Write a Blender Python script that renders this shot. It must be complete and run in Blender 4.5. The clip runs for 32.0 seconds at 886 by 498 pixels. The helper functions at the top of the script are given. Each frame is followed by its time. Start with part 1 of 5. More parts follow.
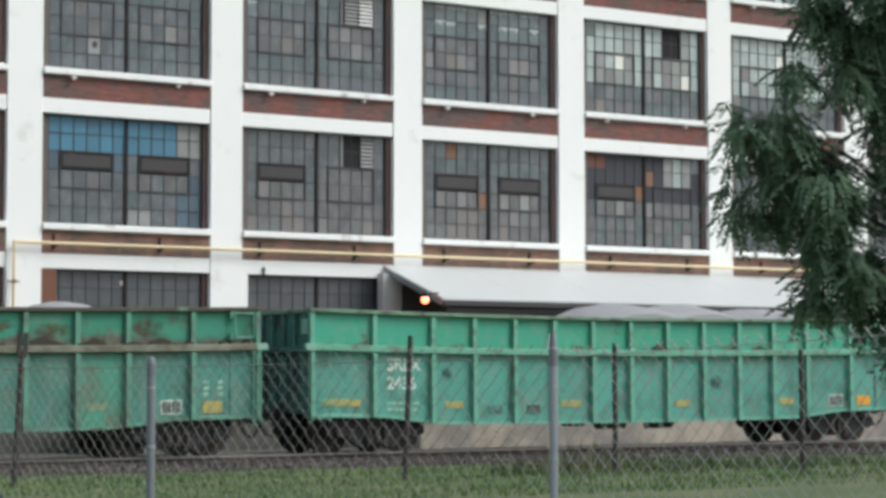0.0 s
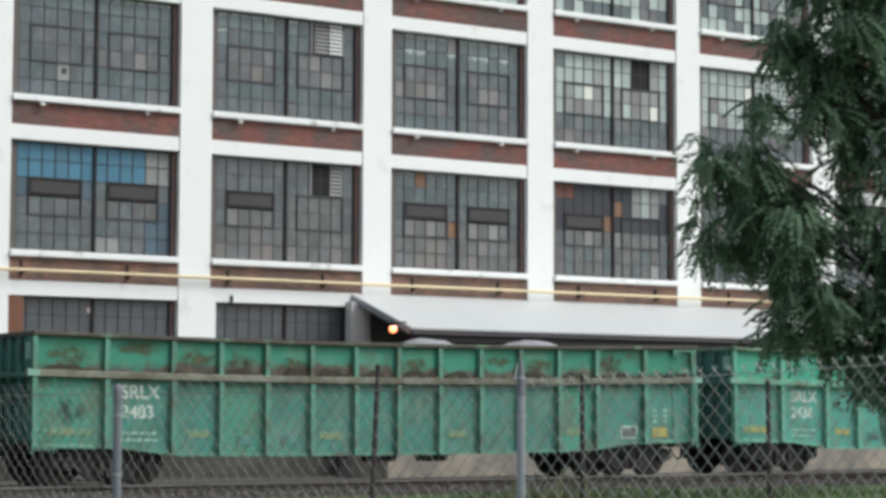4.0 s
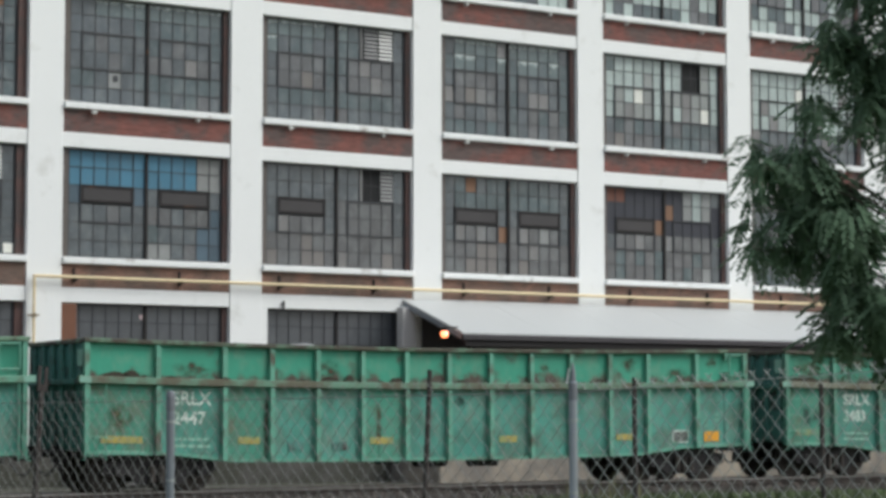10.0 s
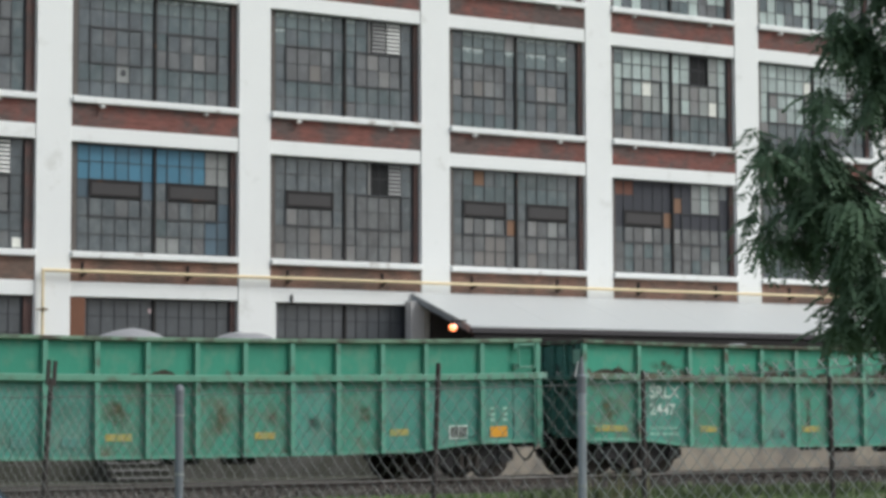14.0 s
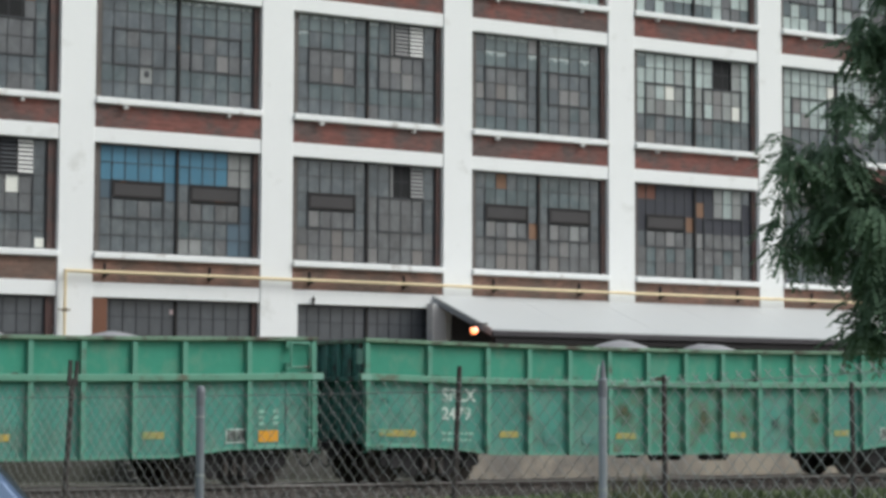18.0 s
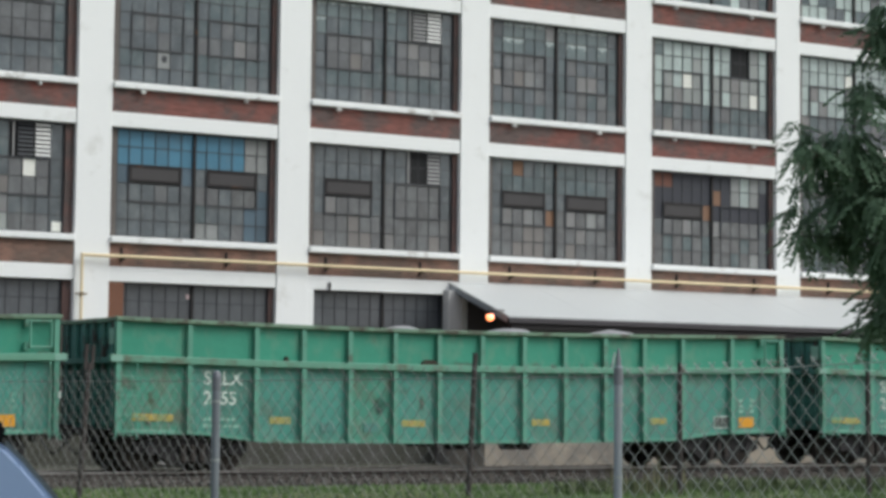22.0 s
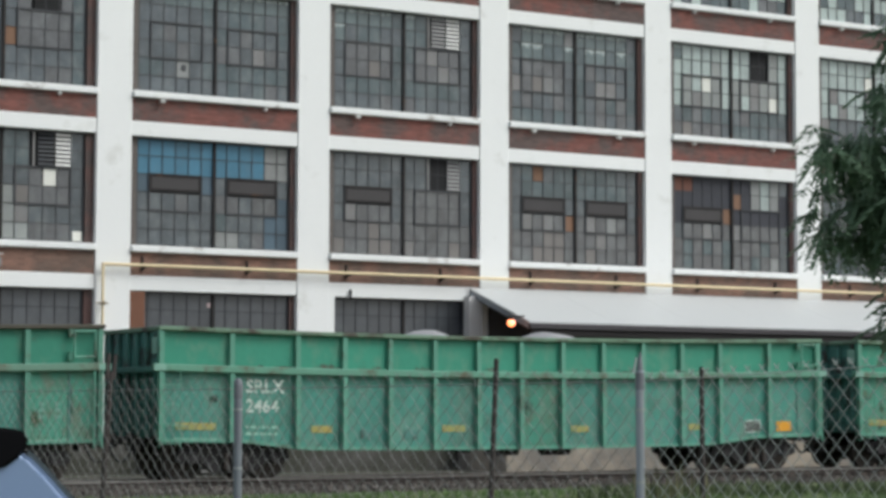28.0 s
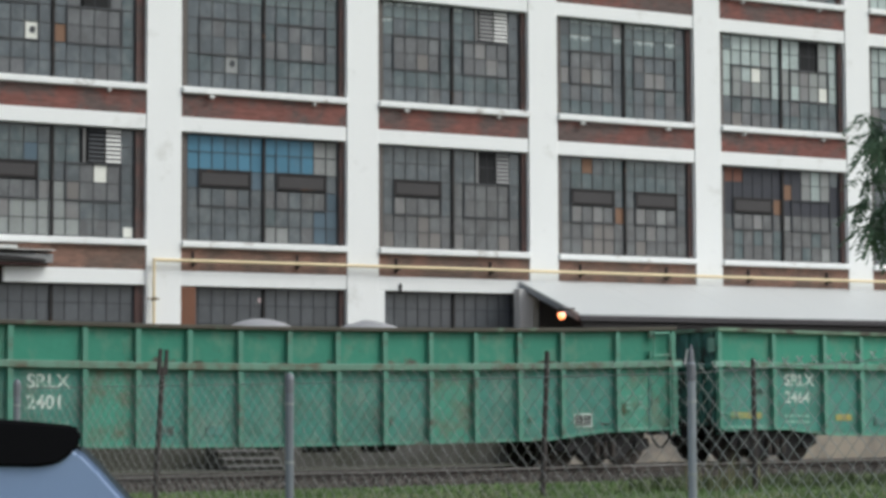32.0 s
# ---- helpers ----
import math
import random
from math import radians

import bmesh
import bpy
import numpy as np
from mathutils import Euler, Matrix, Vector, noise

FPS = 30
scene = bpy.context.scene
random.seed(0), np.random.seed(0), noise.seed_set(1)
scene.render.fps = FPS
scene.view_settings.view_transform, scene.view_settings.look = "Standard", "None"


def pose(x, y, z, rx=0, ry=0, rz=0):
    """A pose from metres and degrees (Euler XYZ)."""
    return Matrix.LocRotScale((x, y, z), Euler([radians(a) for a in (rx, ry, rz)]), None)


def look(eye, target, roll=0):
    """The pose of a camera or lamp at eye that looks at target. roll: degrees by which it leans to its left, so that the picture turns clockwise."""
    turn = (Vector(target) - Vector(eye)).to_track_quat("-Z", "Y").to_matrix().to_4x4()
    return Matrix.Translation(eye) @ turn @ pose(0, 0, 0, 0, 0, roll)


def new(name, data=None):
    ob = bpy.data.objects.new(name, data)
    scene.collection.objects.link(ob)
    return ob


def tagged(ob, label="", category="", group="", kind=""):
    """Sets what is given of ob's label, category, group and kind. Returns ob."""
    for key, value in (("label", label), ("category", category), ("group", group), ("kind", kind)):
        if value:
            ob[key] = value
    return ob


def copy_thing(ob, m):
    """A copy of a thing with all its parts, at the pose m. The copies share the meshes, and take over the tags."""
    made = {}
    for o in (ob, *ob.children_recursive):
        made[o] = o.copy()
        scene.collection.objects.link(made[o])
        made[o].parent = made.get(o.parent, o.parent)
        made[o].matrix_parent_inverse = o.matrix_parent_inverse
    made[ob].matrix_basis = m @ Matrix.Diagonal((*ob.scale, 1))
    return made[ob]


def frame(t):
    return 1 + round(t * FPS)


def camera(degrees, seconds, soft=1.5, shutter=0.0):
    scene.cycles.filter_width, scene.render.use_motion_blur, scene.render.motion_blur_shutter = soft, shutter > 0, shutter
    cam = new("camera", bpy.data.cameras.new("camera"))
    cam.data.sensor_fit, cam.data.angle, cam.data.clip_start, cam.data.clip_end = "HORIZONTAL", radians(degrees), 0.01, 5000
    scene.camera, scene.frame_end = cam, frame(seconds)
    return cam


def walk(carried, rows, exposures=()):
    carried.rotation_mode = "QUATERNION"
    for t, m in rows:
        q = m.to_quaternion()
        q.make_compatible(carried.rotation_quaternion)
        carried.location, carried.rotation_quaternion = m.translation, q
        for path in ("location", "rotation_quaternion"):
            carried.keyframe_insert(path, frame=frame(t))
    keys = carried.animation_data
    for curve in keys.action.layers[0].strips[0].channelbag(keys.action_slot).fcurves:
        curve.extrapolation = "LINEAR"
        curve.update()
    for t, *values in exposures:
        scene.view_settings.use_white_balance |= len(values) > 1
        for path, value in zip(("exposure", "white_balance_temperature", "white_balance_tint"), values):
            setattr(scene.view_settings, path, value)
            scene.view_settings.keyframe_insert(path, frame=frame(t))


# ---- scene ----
cam = camera(23.35, 32.0, soft=3.5)
EYE = 1.75
# the camera stands still and is only turned by hand: seconds, rx, ry, rz
TURNS = [
    (0, 93.706, 0.139, -32.584), (0.5, 93.809, 0.091, -32.687), (1, 93.976, -0.029, -33.202), (1.5, 94.079, -0.113, -33.243),
    (2, 94.281, 0.232, -33.306), (2.5, 94.367, 0.302, -33.462), (4.5, 94.502, -0.326, -33.336), (5, 94.317, -0.445, -33.146),
    (5.5, 94.325, -0.396, -32.989), (6, 94.498, -0.359, -32.967), (6.5, 94.466, -0.269, -32.802), (7, 94.575, -0.294, -32.627),
    (7.5, 94.509, -0.054, -32.425), (8, 94.183, 0.051, -32.200), (8.5, 94.142, 0.239, -32.225), (9, 94.323, -0.026, -32.100),
    (9.5, 94.603, 0.070, -32.031), (10, 94.615, 0.105, -32.064), (10.5, 94.663, 0.053, -31.991), (11, 94.327, -0.254, -31.960),
    (11.5, 94.248, -0.109, -31.907), (12, 94.294, 0.481, -32.170), (12.5, 94.261, 0.218, -32.116), (13, 94.351, 0.485, -32.130),
    (13.5, 94.595, 0.412, -31.894), (14, 94.438, 0.222, -31.832), (14.5, 94.534, 0.264, -31.759), (16.5, 94.524, 0.063, -31.406),
    (17, 94.387, 0.003, -31.366), (17.5, 94.509, -0.287, -31.283), (18, 94.516, -0.183, -31.279), (18.5, 94.559, -0.216, -31.231),
    (19, 94.550, -0.323, -31.194), (19.5, 94.541, -0.335, -31.083), (20, 94.221, -0.416, -30.948), (20.5, 94.219, -0.472, -30.903),
    (21, 94.256, -0.529, -30.842), (21.5, 94.231, -0.476, -30.970), (22, 94.153, -0.580, -30.870), (22.5, 94.158, -0.335, -30.732),
    (23, 94.175, -0.324, -30.850), (23.5, 94.355, -0.353, -30.746), (24, 94.224, -0.418, -30.611), (24.5, 94.359, -0.445, -30.700),
    (25, 94.168, -0.722, -30.635), (25.5, 94.180, -0.456, -30.468), (27.5, 94.323, -0.173, -30.295), (28, 94.317, -0.115, -30.290),
    (28.5, 94.190, -0.236, -30.014), (29, 94.052, 0.020, -29.946), (29.5, 94.099, 0.053, -29.782), (30, 94.104, 0.039, -29.681),
    (30.5, 94.083, 0.070, -29.449), (31, 94.011, 0.144, -29.278), (31.5, 93.915, 0.068, -29.032), (32, 94.139, 0.259, -28.930)
]
walk(cam, [(t, pose(0, 0, EYE, a, b, c)) for t, a, b, c in TURNS], [(0, 0.19), (5.7, 0.19), (8.2, -0.03), (32, 0.0)])

# ---- light: a bright overcast evening sky ----
world = bpy.data.worlds.new("sky")
scene.world = world
world.use_nodes = True
wn, wl = world.node_tree.nodes, world.node_tree.links
sky = wn.new("ShaderNodeTexSky")
sky.sky_type, sky.sun_disc = "NISHITA", False
sky.sun_elevation, sky.sun_rotation = radians(47), radians(136)
sky.air_density, sky.dust_density = 1.0, 3.0
grey = wn.new("ShaderNodeHueSaturation")
grey.inputs["Saturation"].default_value = 0.48
wl.new(sky.outputs["Color"], grey.inputs["Color"])
wl.new(grey.outputs["Color"], wn["Background"].inputs["Color"])
wn["Background"].inputs["Strength"].default_value = 0.165
sun = new("sun", bpy.data.lights.new("sun", "SUN"))
sun.data.energy, sun.data.angle, sun.data.color = 1.6, radians(28), (0.915, 1.0, 0.98)
sun.matrix_world = look((66, -1, 62), (26, 40, 0))


# ---- materials ----
def shade(name, color, rough=0.8, metal=0.0, var=0.25, scale=1.5, fine=25.0, bump=0.15, dist=0.01, second=None, amount=0.0, edge=0.08, per_object=0.0, spec=0.5, patch=2.0, ledge=None, streak=None):
    """A painted or mineral surface: coarse and fine tone variation, relief and, with second, patches of another colour:
    wear, or a painted highlight on glass.
    """
    m = bpy.data.materials.new(name)
    m.use_nodes = True
    n, l = m.node_tree.nodes, m.node_tree.links
    b = n["Principled BSDF"]
    b.inputs["Roughness"].default_value, b.inputs["Metallic"].default_value = rough, metal
    b.inputs["Specular IOR Level"].default_value = spec
    co, inf = n.new("ShaderNodeTexCoord"), n.new("ShaderNodeObjectInfo")
    add, mul = n.new("ShaderNodeVectorMath"), n.new("ShaderNodeMath")
    mul.operation, mul.inputs[1].default_value = "MULTIPLY", 90.0
    l.new(inf.outputs["Random"], mul.inputs[0])
    l.new(co.outputs["Object"], add.inputs[0])
    l.new(mul.outputs[0], add.inputs[1])
    big, small = n.new("ShaderNodeTexNoise"), n.new("ShaderNodeTexNoise")
    for node, s in ((big, scale), (small, fine)):
        node.inputs["Scale"].default_value, node.inputs["Detail"].default_value = s, 5
        l.new(add.outputs[0], node.inputs["Vector"])
    mix = n.new("ShaderNodeMix")
    mix.data_type = "RGBA"
    lo, hi = [max(0, c * (1 - var)) for c in color], [min(1, c * (1 + var)) for c in color]
    mix.inputs["A"].default_value, mix.inputs["B"].default_value = (*lo, 1), (*hi, 1)
    av = n.new("ShaderNodeMath")
    av.operation = "MULTIPLY_ADD"
    av.inputs[1].default_value, av.inputs[2].default_value = 0.45, 0.05
    sm = n.new("ShaderNodeMath")
    sm.operation = "ADD"
    l.new(big.outputs["Fac"], sm.inputs[0])
    l.new(small.outputs["Fac"], sm.inputs[1])
    l.new(sm.outputs[0], av.inputs[0])
    last = av.outputs[0]
    if per_object:
        po = n.new("ShaderNodeMath")
        po.operation, po.inputs[1].default_value = "MULTIPLY_ADD", per_object
        l.new(inf.outputs["Random"], po.inputs[0])
        sub = n.new("ShaderNodeMath")
        sub.operation, sub.inputs[1].default_value = "SUBTRACT", per_object / 2
        l.new(last, sub.inputs[0])
        l.new(sub.outputs[0], po.inputs[2])
        last = po.outputs[0]
    l.new(last, mix.inputs["Factor"])
    out = mix.outputs["Result"]
    if second:
        wear, ramp = n.new("ShaderNodeTexNoise"), n.new("ShaderNodeMapRange")
        wear.inputs["Scale"].default_value, wear.inputs["Detail"].default_value, wear.inputs["Roughness"].default_value = patch, 7, 0.62
        off = n.new("ShaderNodeVectorMath")
        off.inputs[1].default_value = (7, 3, 5)
        l.new(add.outputs[0], off.inputs[0])
        l.new(off.outputs[0], wear.inputs["Vector"])
        ramp.inputs["From Min"].default_value, ramp.inputs["From Max"].default_value = 1 - amount - edge, 1 - amount
        level = wear.outputs["Fac"]
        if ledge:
            # wear, or a pane's painted highlight, gathers by a height: (height, reach, share)
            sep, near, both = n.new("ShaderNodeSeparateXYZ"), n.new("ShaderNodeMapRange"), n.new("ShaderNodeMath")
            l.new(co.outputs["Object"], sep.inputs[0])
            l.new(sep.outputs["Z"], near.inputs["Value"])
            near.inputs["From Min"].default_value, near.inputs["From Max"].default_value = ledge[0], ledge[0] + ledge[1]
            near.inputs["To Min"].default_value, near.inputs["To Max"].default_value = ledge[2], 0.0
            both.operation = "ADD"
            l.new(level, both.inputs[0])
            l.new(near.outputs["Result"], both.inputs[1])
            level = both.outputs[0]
        l.new(level, ramp.inputs["Value"])
        mx = n.new("ShaderNodeMix")
        mx.data_type = "RGBA"
        mx.inputs["B"].default_value = (*second, 1)
        l.new(ramp.outputs["Result"], mx.inputs["Factor"])
        l.new(out, mx.inputs["A"])
        out = mx.outputs["Result"]
    if streak:
        # runs of dust or grime: colour, share, width and height of the runs, where they begin
        tone, share, sx, sz, start = streak
        geo, stretch, run, cut, over = n.new("ShaderNodeNewGeometry"), n.new("ShaderNodeVectorMath"), n.new("ShaderNodeTexNoise"), n.new("ShaderNodeMapRange"), n.new("ShaderNodeMix")
        stretch.operation, stretch.inputs[1].default_value = "MULTIPLY", (1 / sx, 1 / sx, 1 / sz)
        l.new(co.outputs["Object"] if start >= 0 else geo.outputs["Position"], stretch.inputs[0])
        l.new(stretch.outputs[0], run.inputs["Vector"])
        run.inputs["Scale"].default_value, run.inputs["Detail"].default_value, run.inputs["Roughness"].default_value = 1.0, 6, 0.6
        cut.inputs["From Min"].default_value, cut.inputs["From Max"].default_value, cut.inputs["To Max"].default_value = abs(start), abs(start) + 0.25, share
        l.new(run.outputs["Fac"], cut.inputs["Value"])
        over.data_type = "RGBA"
        over.inputs["B"].default_value = (*tone, 1)
        l.new(cut.outputs["Result"], over.inputs["Factor"])
        l.new(out, over.inputs["A"])
        out = over.outputs["Result"]
    l.new(out, b.inputs["Base Color"])
    if bump:
        bp = n.new("ShaderNodeBump")
        bp.inputs["Strength"].default_value, bp.inputs["Distance"].default_value = bump, dist
        l.new(small.outputs["Fac"], bp.inputs["Height"])
        l.new(bp.outputs["Normal"], b.inputs["Normal"])
    return m


def glass(name, color, rough=0.18, through_share=0.3, var=0.5):
    m = shade(name, color, rough, var=var, scale=3, fine=18, bump=0.25, dist=0.004, per_object=0.24, streak=((0.27, 0.30, 0.305), 0.45, 0.55, 0.75, -0.46))
    m.node_tree.nodes["Principled BSDF"].inputs["Transmission Weight"].default_value = through_share
    return m


def thin_leaf(m, share=0.45):
    """Lets part of the light through a leaf."""
    n, l = m.node_tree.nodes, m.node_tree.links
    b, out = n["Principled BSDF"], n["Material Output"]
    mix, back = n.new("ShaderNodeMixShader"), n.new("ShaderNodeBsdfTranslucent")
    mix.inputs["Fac"].default_value = share
    l.new(b.inputs["Base Color"].links[0].from_socket, back.inputs["Color"])
    l.new(b.outputs[0], mix.inputs[1])
    l.new(back.outputs[0], mix.inputs[2])
    l.new(mix.outputs[0], out.inputs["Surface"])
    return m


def brick_wall(name, base, dark):
    m = shade(name, base, 0.9, var=0.35, scale=0.7, fine=20, bump=0.3, second=dark, amount=0.42, edge=0.16, patch=1.1)
    n, l = m.node_tree.nodes, m.node_tree.links
    b = n["Principled BSDF"]
    tone = b.inputs["Base Color"].links[0].from_socket
    co, sep, com = n.new("ShaderNodeTexCoord"), n.new("ShaderNodeSeparateXYZ"), n.new("ShaderNodeCombineXYZ")
    l.new(co.outputs["Object"], sep.inputs[0])
    l.new(sep.outputs["X"], com.inputs["X"])
    l.new(sep.outputs["Z"], com.inputs["Y"])
    br = n.new("ShaderNodeTexBrick")
    br.inputs["Scale"].default_value = 1.0
    br.inputs["Brick Width"].default_value, br.inputs["Row Height"].default_value, br.inputs["Mortar Size"].default_value = 0.215, 0.075, 0.006
    br.inputs["Color1"].default_value, br.inputs["Color2"].default_value = (0.75, 0.75, 0.75, 1), (1.15, 1.1, 1.1, 1)
    br.inputs["Mortar"].default_value = (0.9, 1.0, 1.0, 1)
    l.new(com.outputs[0], br.inputs["Vector"])
    mx = n.new("ShaderNodeMix")
    mx.data_type, mx.blend_type = "RGBA", "MULTIPLY"
    mx.inputs["Factor"].default_value = 1.0
    l.new(tone, mx.inputs["A"])
    l.new(br.outputs["Color"], mx.inputs["B"])
    l.new(mx.outputs["Result"], b.inputs["Base Color"])
    return m


WHITE = shade("white_painted_concrete", (0.82, 0.83, 0.82), 0.75, var=0.035, scale=0.6, fine=9, bump=0.1, second=(0.64, 0.64, 0.61), amount=0.2, edge=0.2, patch=1.3)
BRICK = brick_wall("old_red_brick", (0.208, 0.085, 0.070), (0.125, 0.09, 0.083))
BRICKT = brick_wall("dusty_brown_brick", (0.24, 0.138, 0.105), (0.15, 0.105, 0.085))
SILLS = shade("peeling_white_sill", (0.82, 0.83, 0.82), 0.8, var=0.06, scale=0.8, fine=12, bump=0.25, second=(0.40, 0.37, 0.34), amount=0.30, edge=0.12, patch=1.6)
JAMB = shade("brown_brick_jamb", (0.125, 0.075, 0.067), 0.9, var=0.35, scale=2, fine=22, bump=0.3, second=(0.09, 0.07, 0.065), amount=0.4, edge=0.15)
SASH = shade("dark_steel_sash", (0.034, 0.037, 0.043), 0.6, var=0.3)
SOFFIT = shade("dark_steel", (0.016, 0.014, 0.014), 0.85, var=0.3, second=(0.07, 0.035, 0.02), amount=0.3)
INSIDE = shade("dark_interior", (0.06, 0.06, 0.06), 0.9)
PANE = {
    "g": glass("grimy_grey_glass", (0.116, 0.139, 0.155)),
    "t": glass("greenish_grey_glass", (0.100, 0.140, 0.152)),
    "m": glass("mauve_grey_glass", (0.147, 0.152, 0.160)),
    "d": shade("dark_blue_grey_glass", (0.076, 0.083, 0.092), 0.3, var=0.35, scale=3, fine=18, bump=0.2, per_object=0.3, streak=((0.12, 0.13, 0.14), 0.4, 0.2, 0.5, -0.5)),
    # highlight along the pane's top, put into the colour
    "h": shade("glass_with_painted_highlight", (0.115, 0.152, 0.157), 0.25, var=0.4, scale=3, fine=18, bump=0.25, dist=0.004, per_object=0.4, second=(0.40, 0.46, 0.45), amount=0.18, edge=0.2, patch=7, ledge=(0.46, -0.16, 0.36)),
    "q": glass("mid_pale_glass", (0.285, 0.305, 0.295), 0.3, 0.15, 0.35),
    "l": glass("pale_frosted_glass", (0.42, 0.50, 0.48), 0.3, 0.15),
    "w": shade("white_board_pane", (0.72, 0.72, 0.66), 0.6, var=0.1),
    "c": shade("cream_board_pane", (0.235, 0.243, 0.238), 0.6, var=0.35, fine=9, per_object=0.3),
    "b": shade("blue_painted_pane", (0.047, 0.17, 0.258), 0.45, var=0.3, per_object=0.35, streak=((0.10, 0.15, 0.19), 0.7, 0.6, 0.8, -0.5)),
    "e": shade("dim_blue_pane", (0.062, 0.102, 0.135), 0.45, var=0.3, per_object=0.6),
    "o": shade("orange_board_pane", (0.20, 0.108, 0.064), 0.7, var=0.35),
    "k": shade("dark_tarred_pane", (0.027, 0.029, 0.040), 0.6, var=0.3),
    "p": glass("pale_mauve_glass", (0.222, 0.218, 0.216), 0.3, 0.2, 0.4),
    "r": shade("rust_red_board_pane", (0.15, 0.062, 0.042), 0.75, var=0.35),
    "n": shade("tan_dusty_pane", (0.160, 0.149, 0.141), 0.5, var=0.3, per_object=0.25),
}
ROOF = shade("white_sheet_roof", (0.515, 0.53, 0.53), 0.5, var=0.05, scale=0.5, bump=0.05)
YELLOW = shade("yellow_gas_paint", (0.72, 0.59, 0.36), 0.5, var=0.15, scale=2)
CONCRETE = shade("tan_concrete", (0.36, 0.31, 0.25), 0.9, var=0.2, scale=0.8, fine=20, bump=0.3, second=(0.2, 0.18, 0.16), amount=0.4, edge=0.2, patch=1.0)
GREYC = shade("grey_concrete", (0.085, 0.081, 0.074), 0.9, var=0.3, scale=1.2, bump=0.4, second=(0.05, 0.05, 0.038), amount=0.46, edge=0.2, patch=1.6)
ASPHALT = shade("old_asphalt", (0.075, 0.07, 0.064), 0.95, var=0.3, scale=0.5, fine=40, bump=0.4, second=(0.05, 0.052, 0.035), amount=0.47, edge=0.2, patch=1.1)
GRASS_G = shade("grass_ground", (0.056, 0.092, 0.031), 0.95, var=0.35, scale=0.6, fine=12, bump=0.5, second=(0.13, 0.13, 0.06), amount=0.36, edge=0.2, patch=0.5)
GRASS = shade("grass_blades", (0.086, 0.152, 0.043), 0.7, var=0.4, scale=0.5, fine=4, bump=0)
WEEDT = shade("dry_weed_stalks", (0.13, 0.13, 0.065), 0.8, var=0.4, scale=2, fine=9, bump=0)
WEED = shade("weed_leaves", (0.08, 0.108, 0.045), 0.75, var=0.4, scale=2, fine=9, bump=0)
BALLAST = shade("ballast_stone", (0.088, 0.077, 0.068), 0.95, var=0.4, scale=3, fine=35, bump=0.6, dist=0.02, second=(0.065, 0.056, 0.05), amount=0.45)
RAIL = shade("rusty_rail", (0.065, 0.052, 0.046), 0.7, 0.3, var=0.3)
RAILTOP = shade("worn_rail_head", (0.42, 0.40, 0.38), 0.45, 0.6, var=0.25, scale=0.4, fine=5)
TIE = shade("creosoted_timber", (0.07, 0.055, 0.045), 0.95, var=0.35, scale=4)
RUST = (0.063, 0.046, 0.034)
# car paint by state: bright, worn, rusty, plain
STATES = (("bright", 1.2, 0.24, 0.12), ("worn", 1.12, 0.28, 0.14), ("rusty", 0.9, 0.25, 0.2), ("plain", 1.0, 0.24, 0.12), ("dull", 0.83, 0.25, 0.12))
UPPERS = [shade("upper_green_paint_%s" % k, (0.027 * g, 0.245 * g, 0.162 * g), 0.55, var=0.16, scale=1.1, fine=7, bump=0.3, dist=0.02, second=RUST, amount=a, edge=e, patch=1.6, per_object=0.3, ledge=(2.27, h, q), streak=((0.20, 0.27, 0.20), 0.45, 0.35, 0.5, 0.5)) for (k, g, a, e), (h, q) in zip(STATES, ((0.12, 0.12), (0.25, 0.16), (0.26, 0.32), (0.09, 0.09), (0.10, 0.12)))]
LOWERS = [shade("lower_green_paint_%s" % k, (0.050 * g, 0.232 * g, 0.184 * g), 0.6, var=0.22, scale=1.3, fine=7, bump=0.35, dist=0.02, second=(0.045, 0.115, 0.085), amount=a + 0.03, edge=e + 0.12, patch=1.6, per_object=0.35, streak=((0.19, 0.25, 0.20), 0.5, 0.3, 0.55, 0.47)) for k, g, a, e in STATES]
STAINED = shade("stained_green_paint", (0.046, 0.235, 0.165), 0.65, var=0.25, scale=1.3, fine=7, bump=0.35, dist=0.02, second=(0.10, 0.115, 0.072), amount=0.30, edge=0.25, patch=2.4, per_object=0.3, streak=((0.19, 0.25, 0.20), 0.4, 0.3, 0.5, 0.5))
TRIMS = [shade("pale_green_rail_paint_%s" % k, (0.095 * g, 0.285 * g, 0.208 * g), 0.6, var=0.2, scale=1.5, fine=18, bump=0.15, second=(0.085, 0.064, 0.048), amount=a + 0.03, edge=e + 0.06, patch=2.2, per_object=0.3) for k, g, a, e in STATES]
WAISTS = [shade("waist_rail_paint_%s" % k, c, 0.7, var=0.25, scale=1.5, fine=18, bump=0.2, second=(0.105, 0.10, 0.068), amount=a, edge=0.16, patch=1.8) for k, c, a in (("bright", (0.12, 0.33, 0.235), 0.3), ("worn", (0.12, 0.24, 0.17), 0.4), ("rusty", (0.19, 0.20, 0.155), 0.42), ("plain", (0.11, 0.28, 0.20), 0.33), ("dull", (0.12, 0.235, 0.175), 0.38))]
CHORDS = [shade("top_chord_paint_%s" % k, (0.13, 0.22, 0.15), 0.8, var=0.3, scale=1.5, fine=18, second=(0.068, 0.062, 0.046), amount=a, edge=0.15, per_object=0.3)
          for k, a in (("bright", 0.36), ("worn", 0.48), ("rusty", 0.56), ("plain", 0.38), ("dull", 0.6))]
CHORD = CHORDS[0]
ENDS = shade("dark_green_end_paint", (0.07, 0.205, 0.175), 0.7, var=0.3, scale=1.3, second=(0.05, 0.045, 0.04), amount=0.36, edge=0.15)
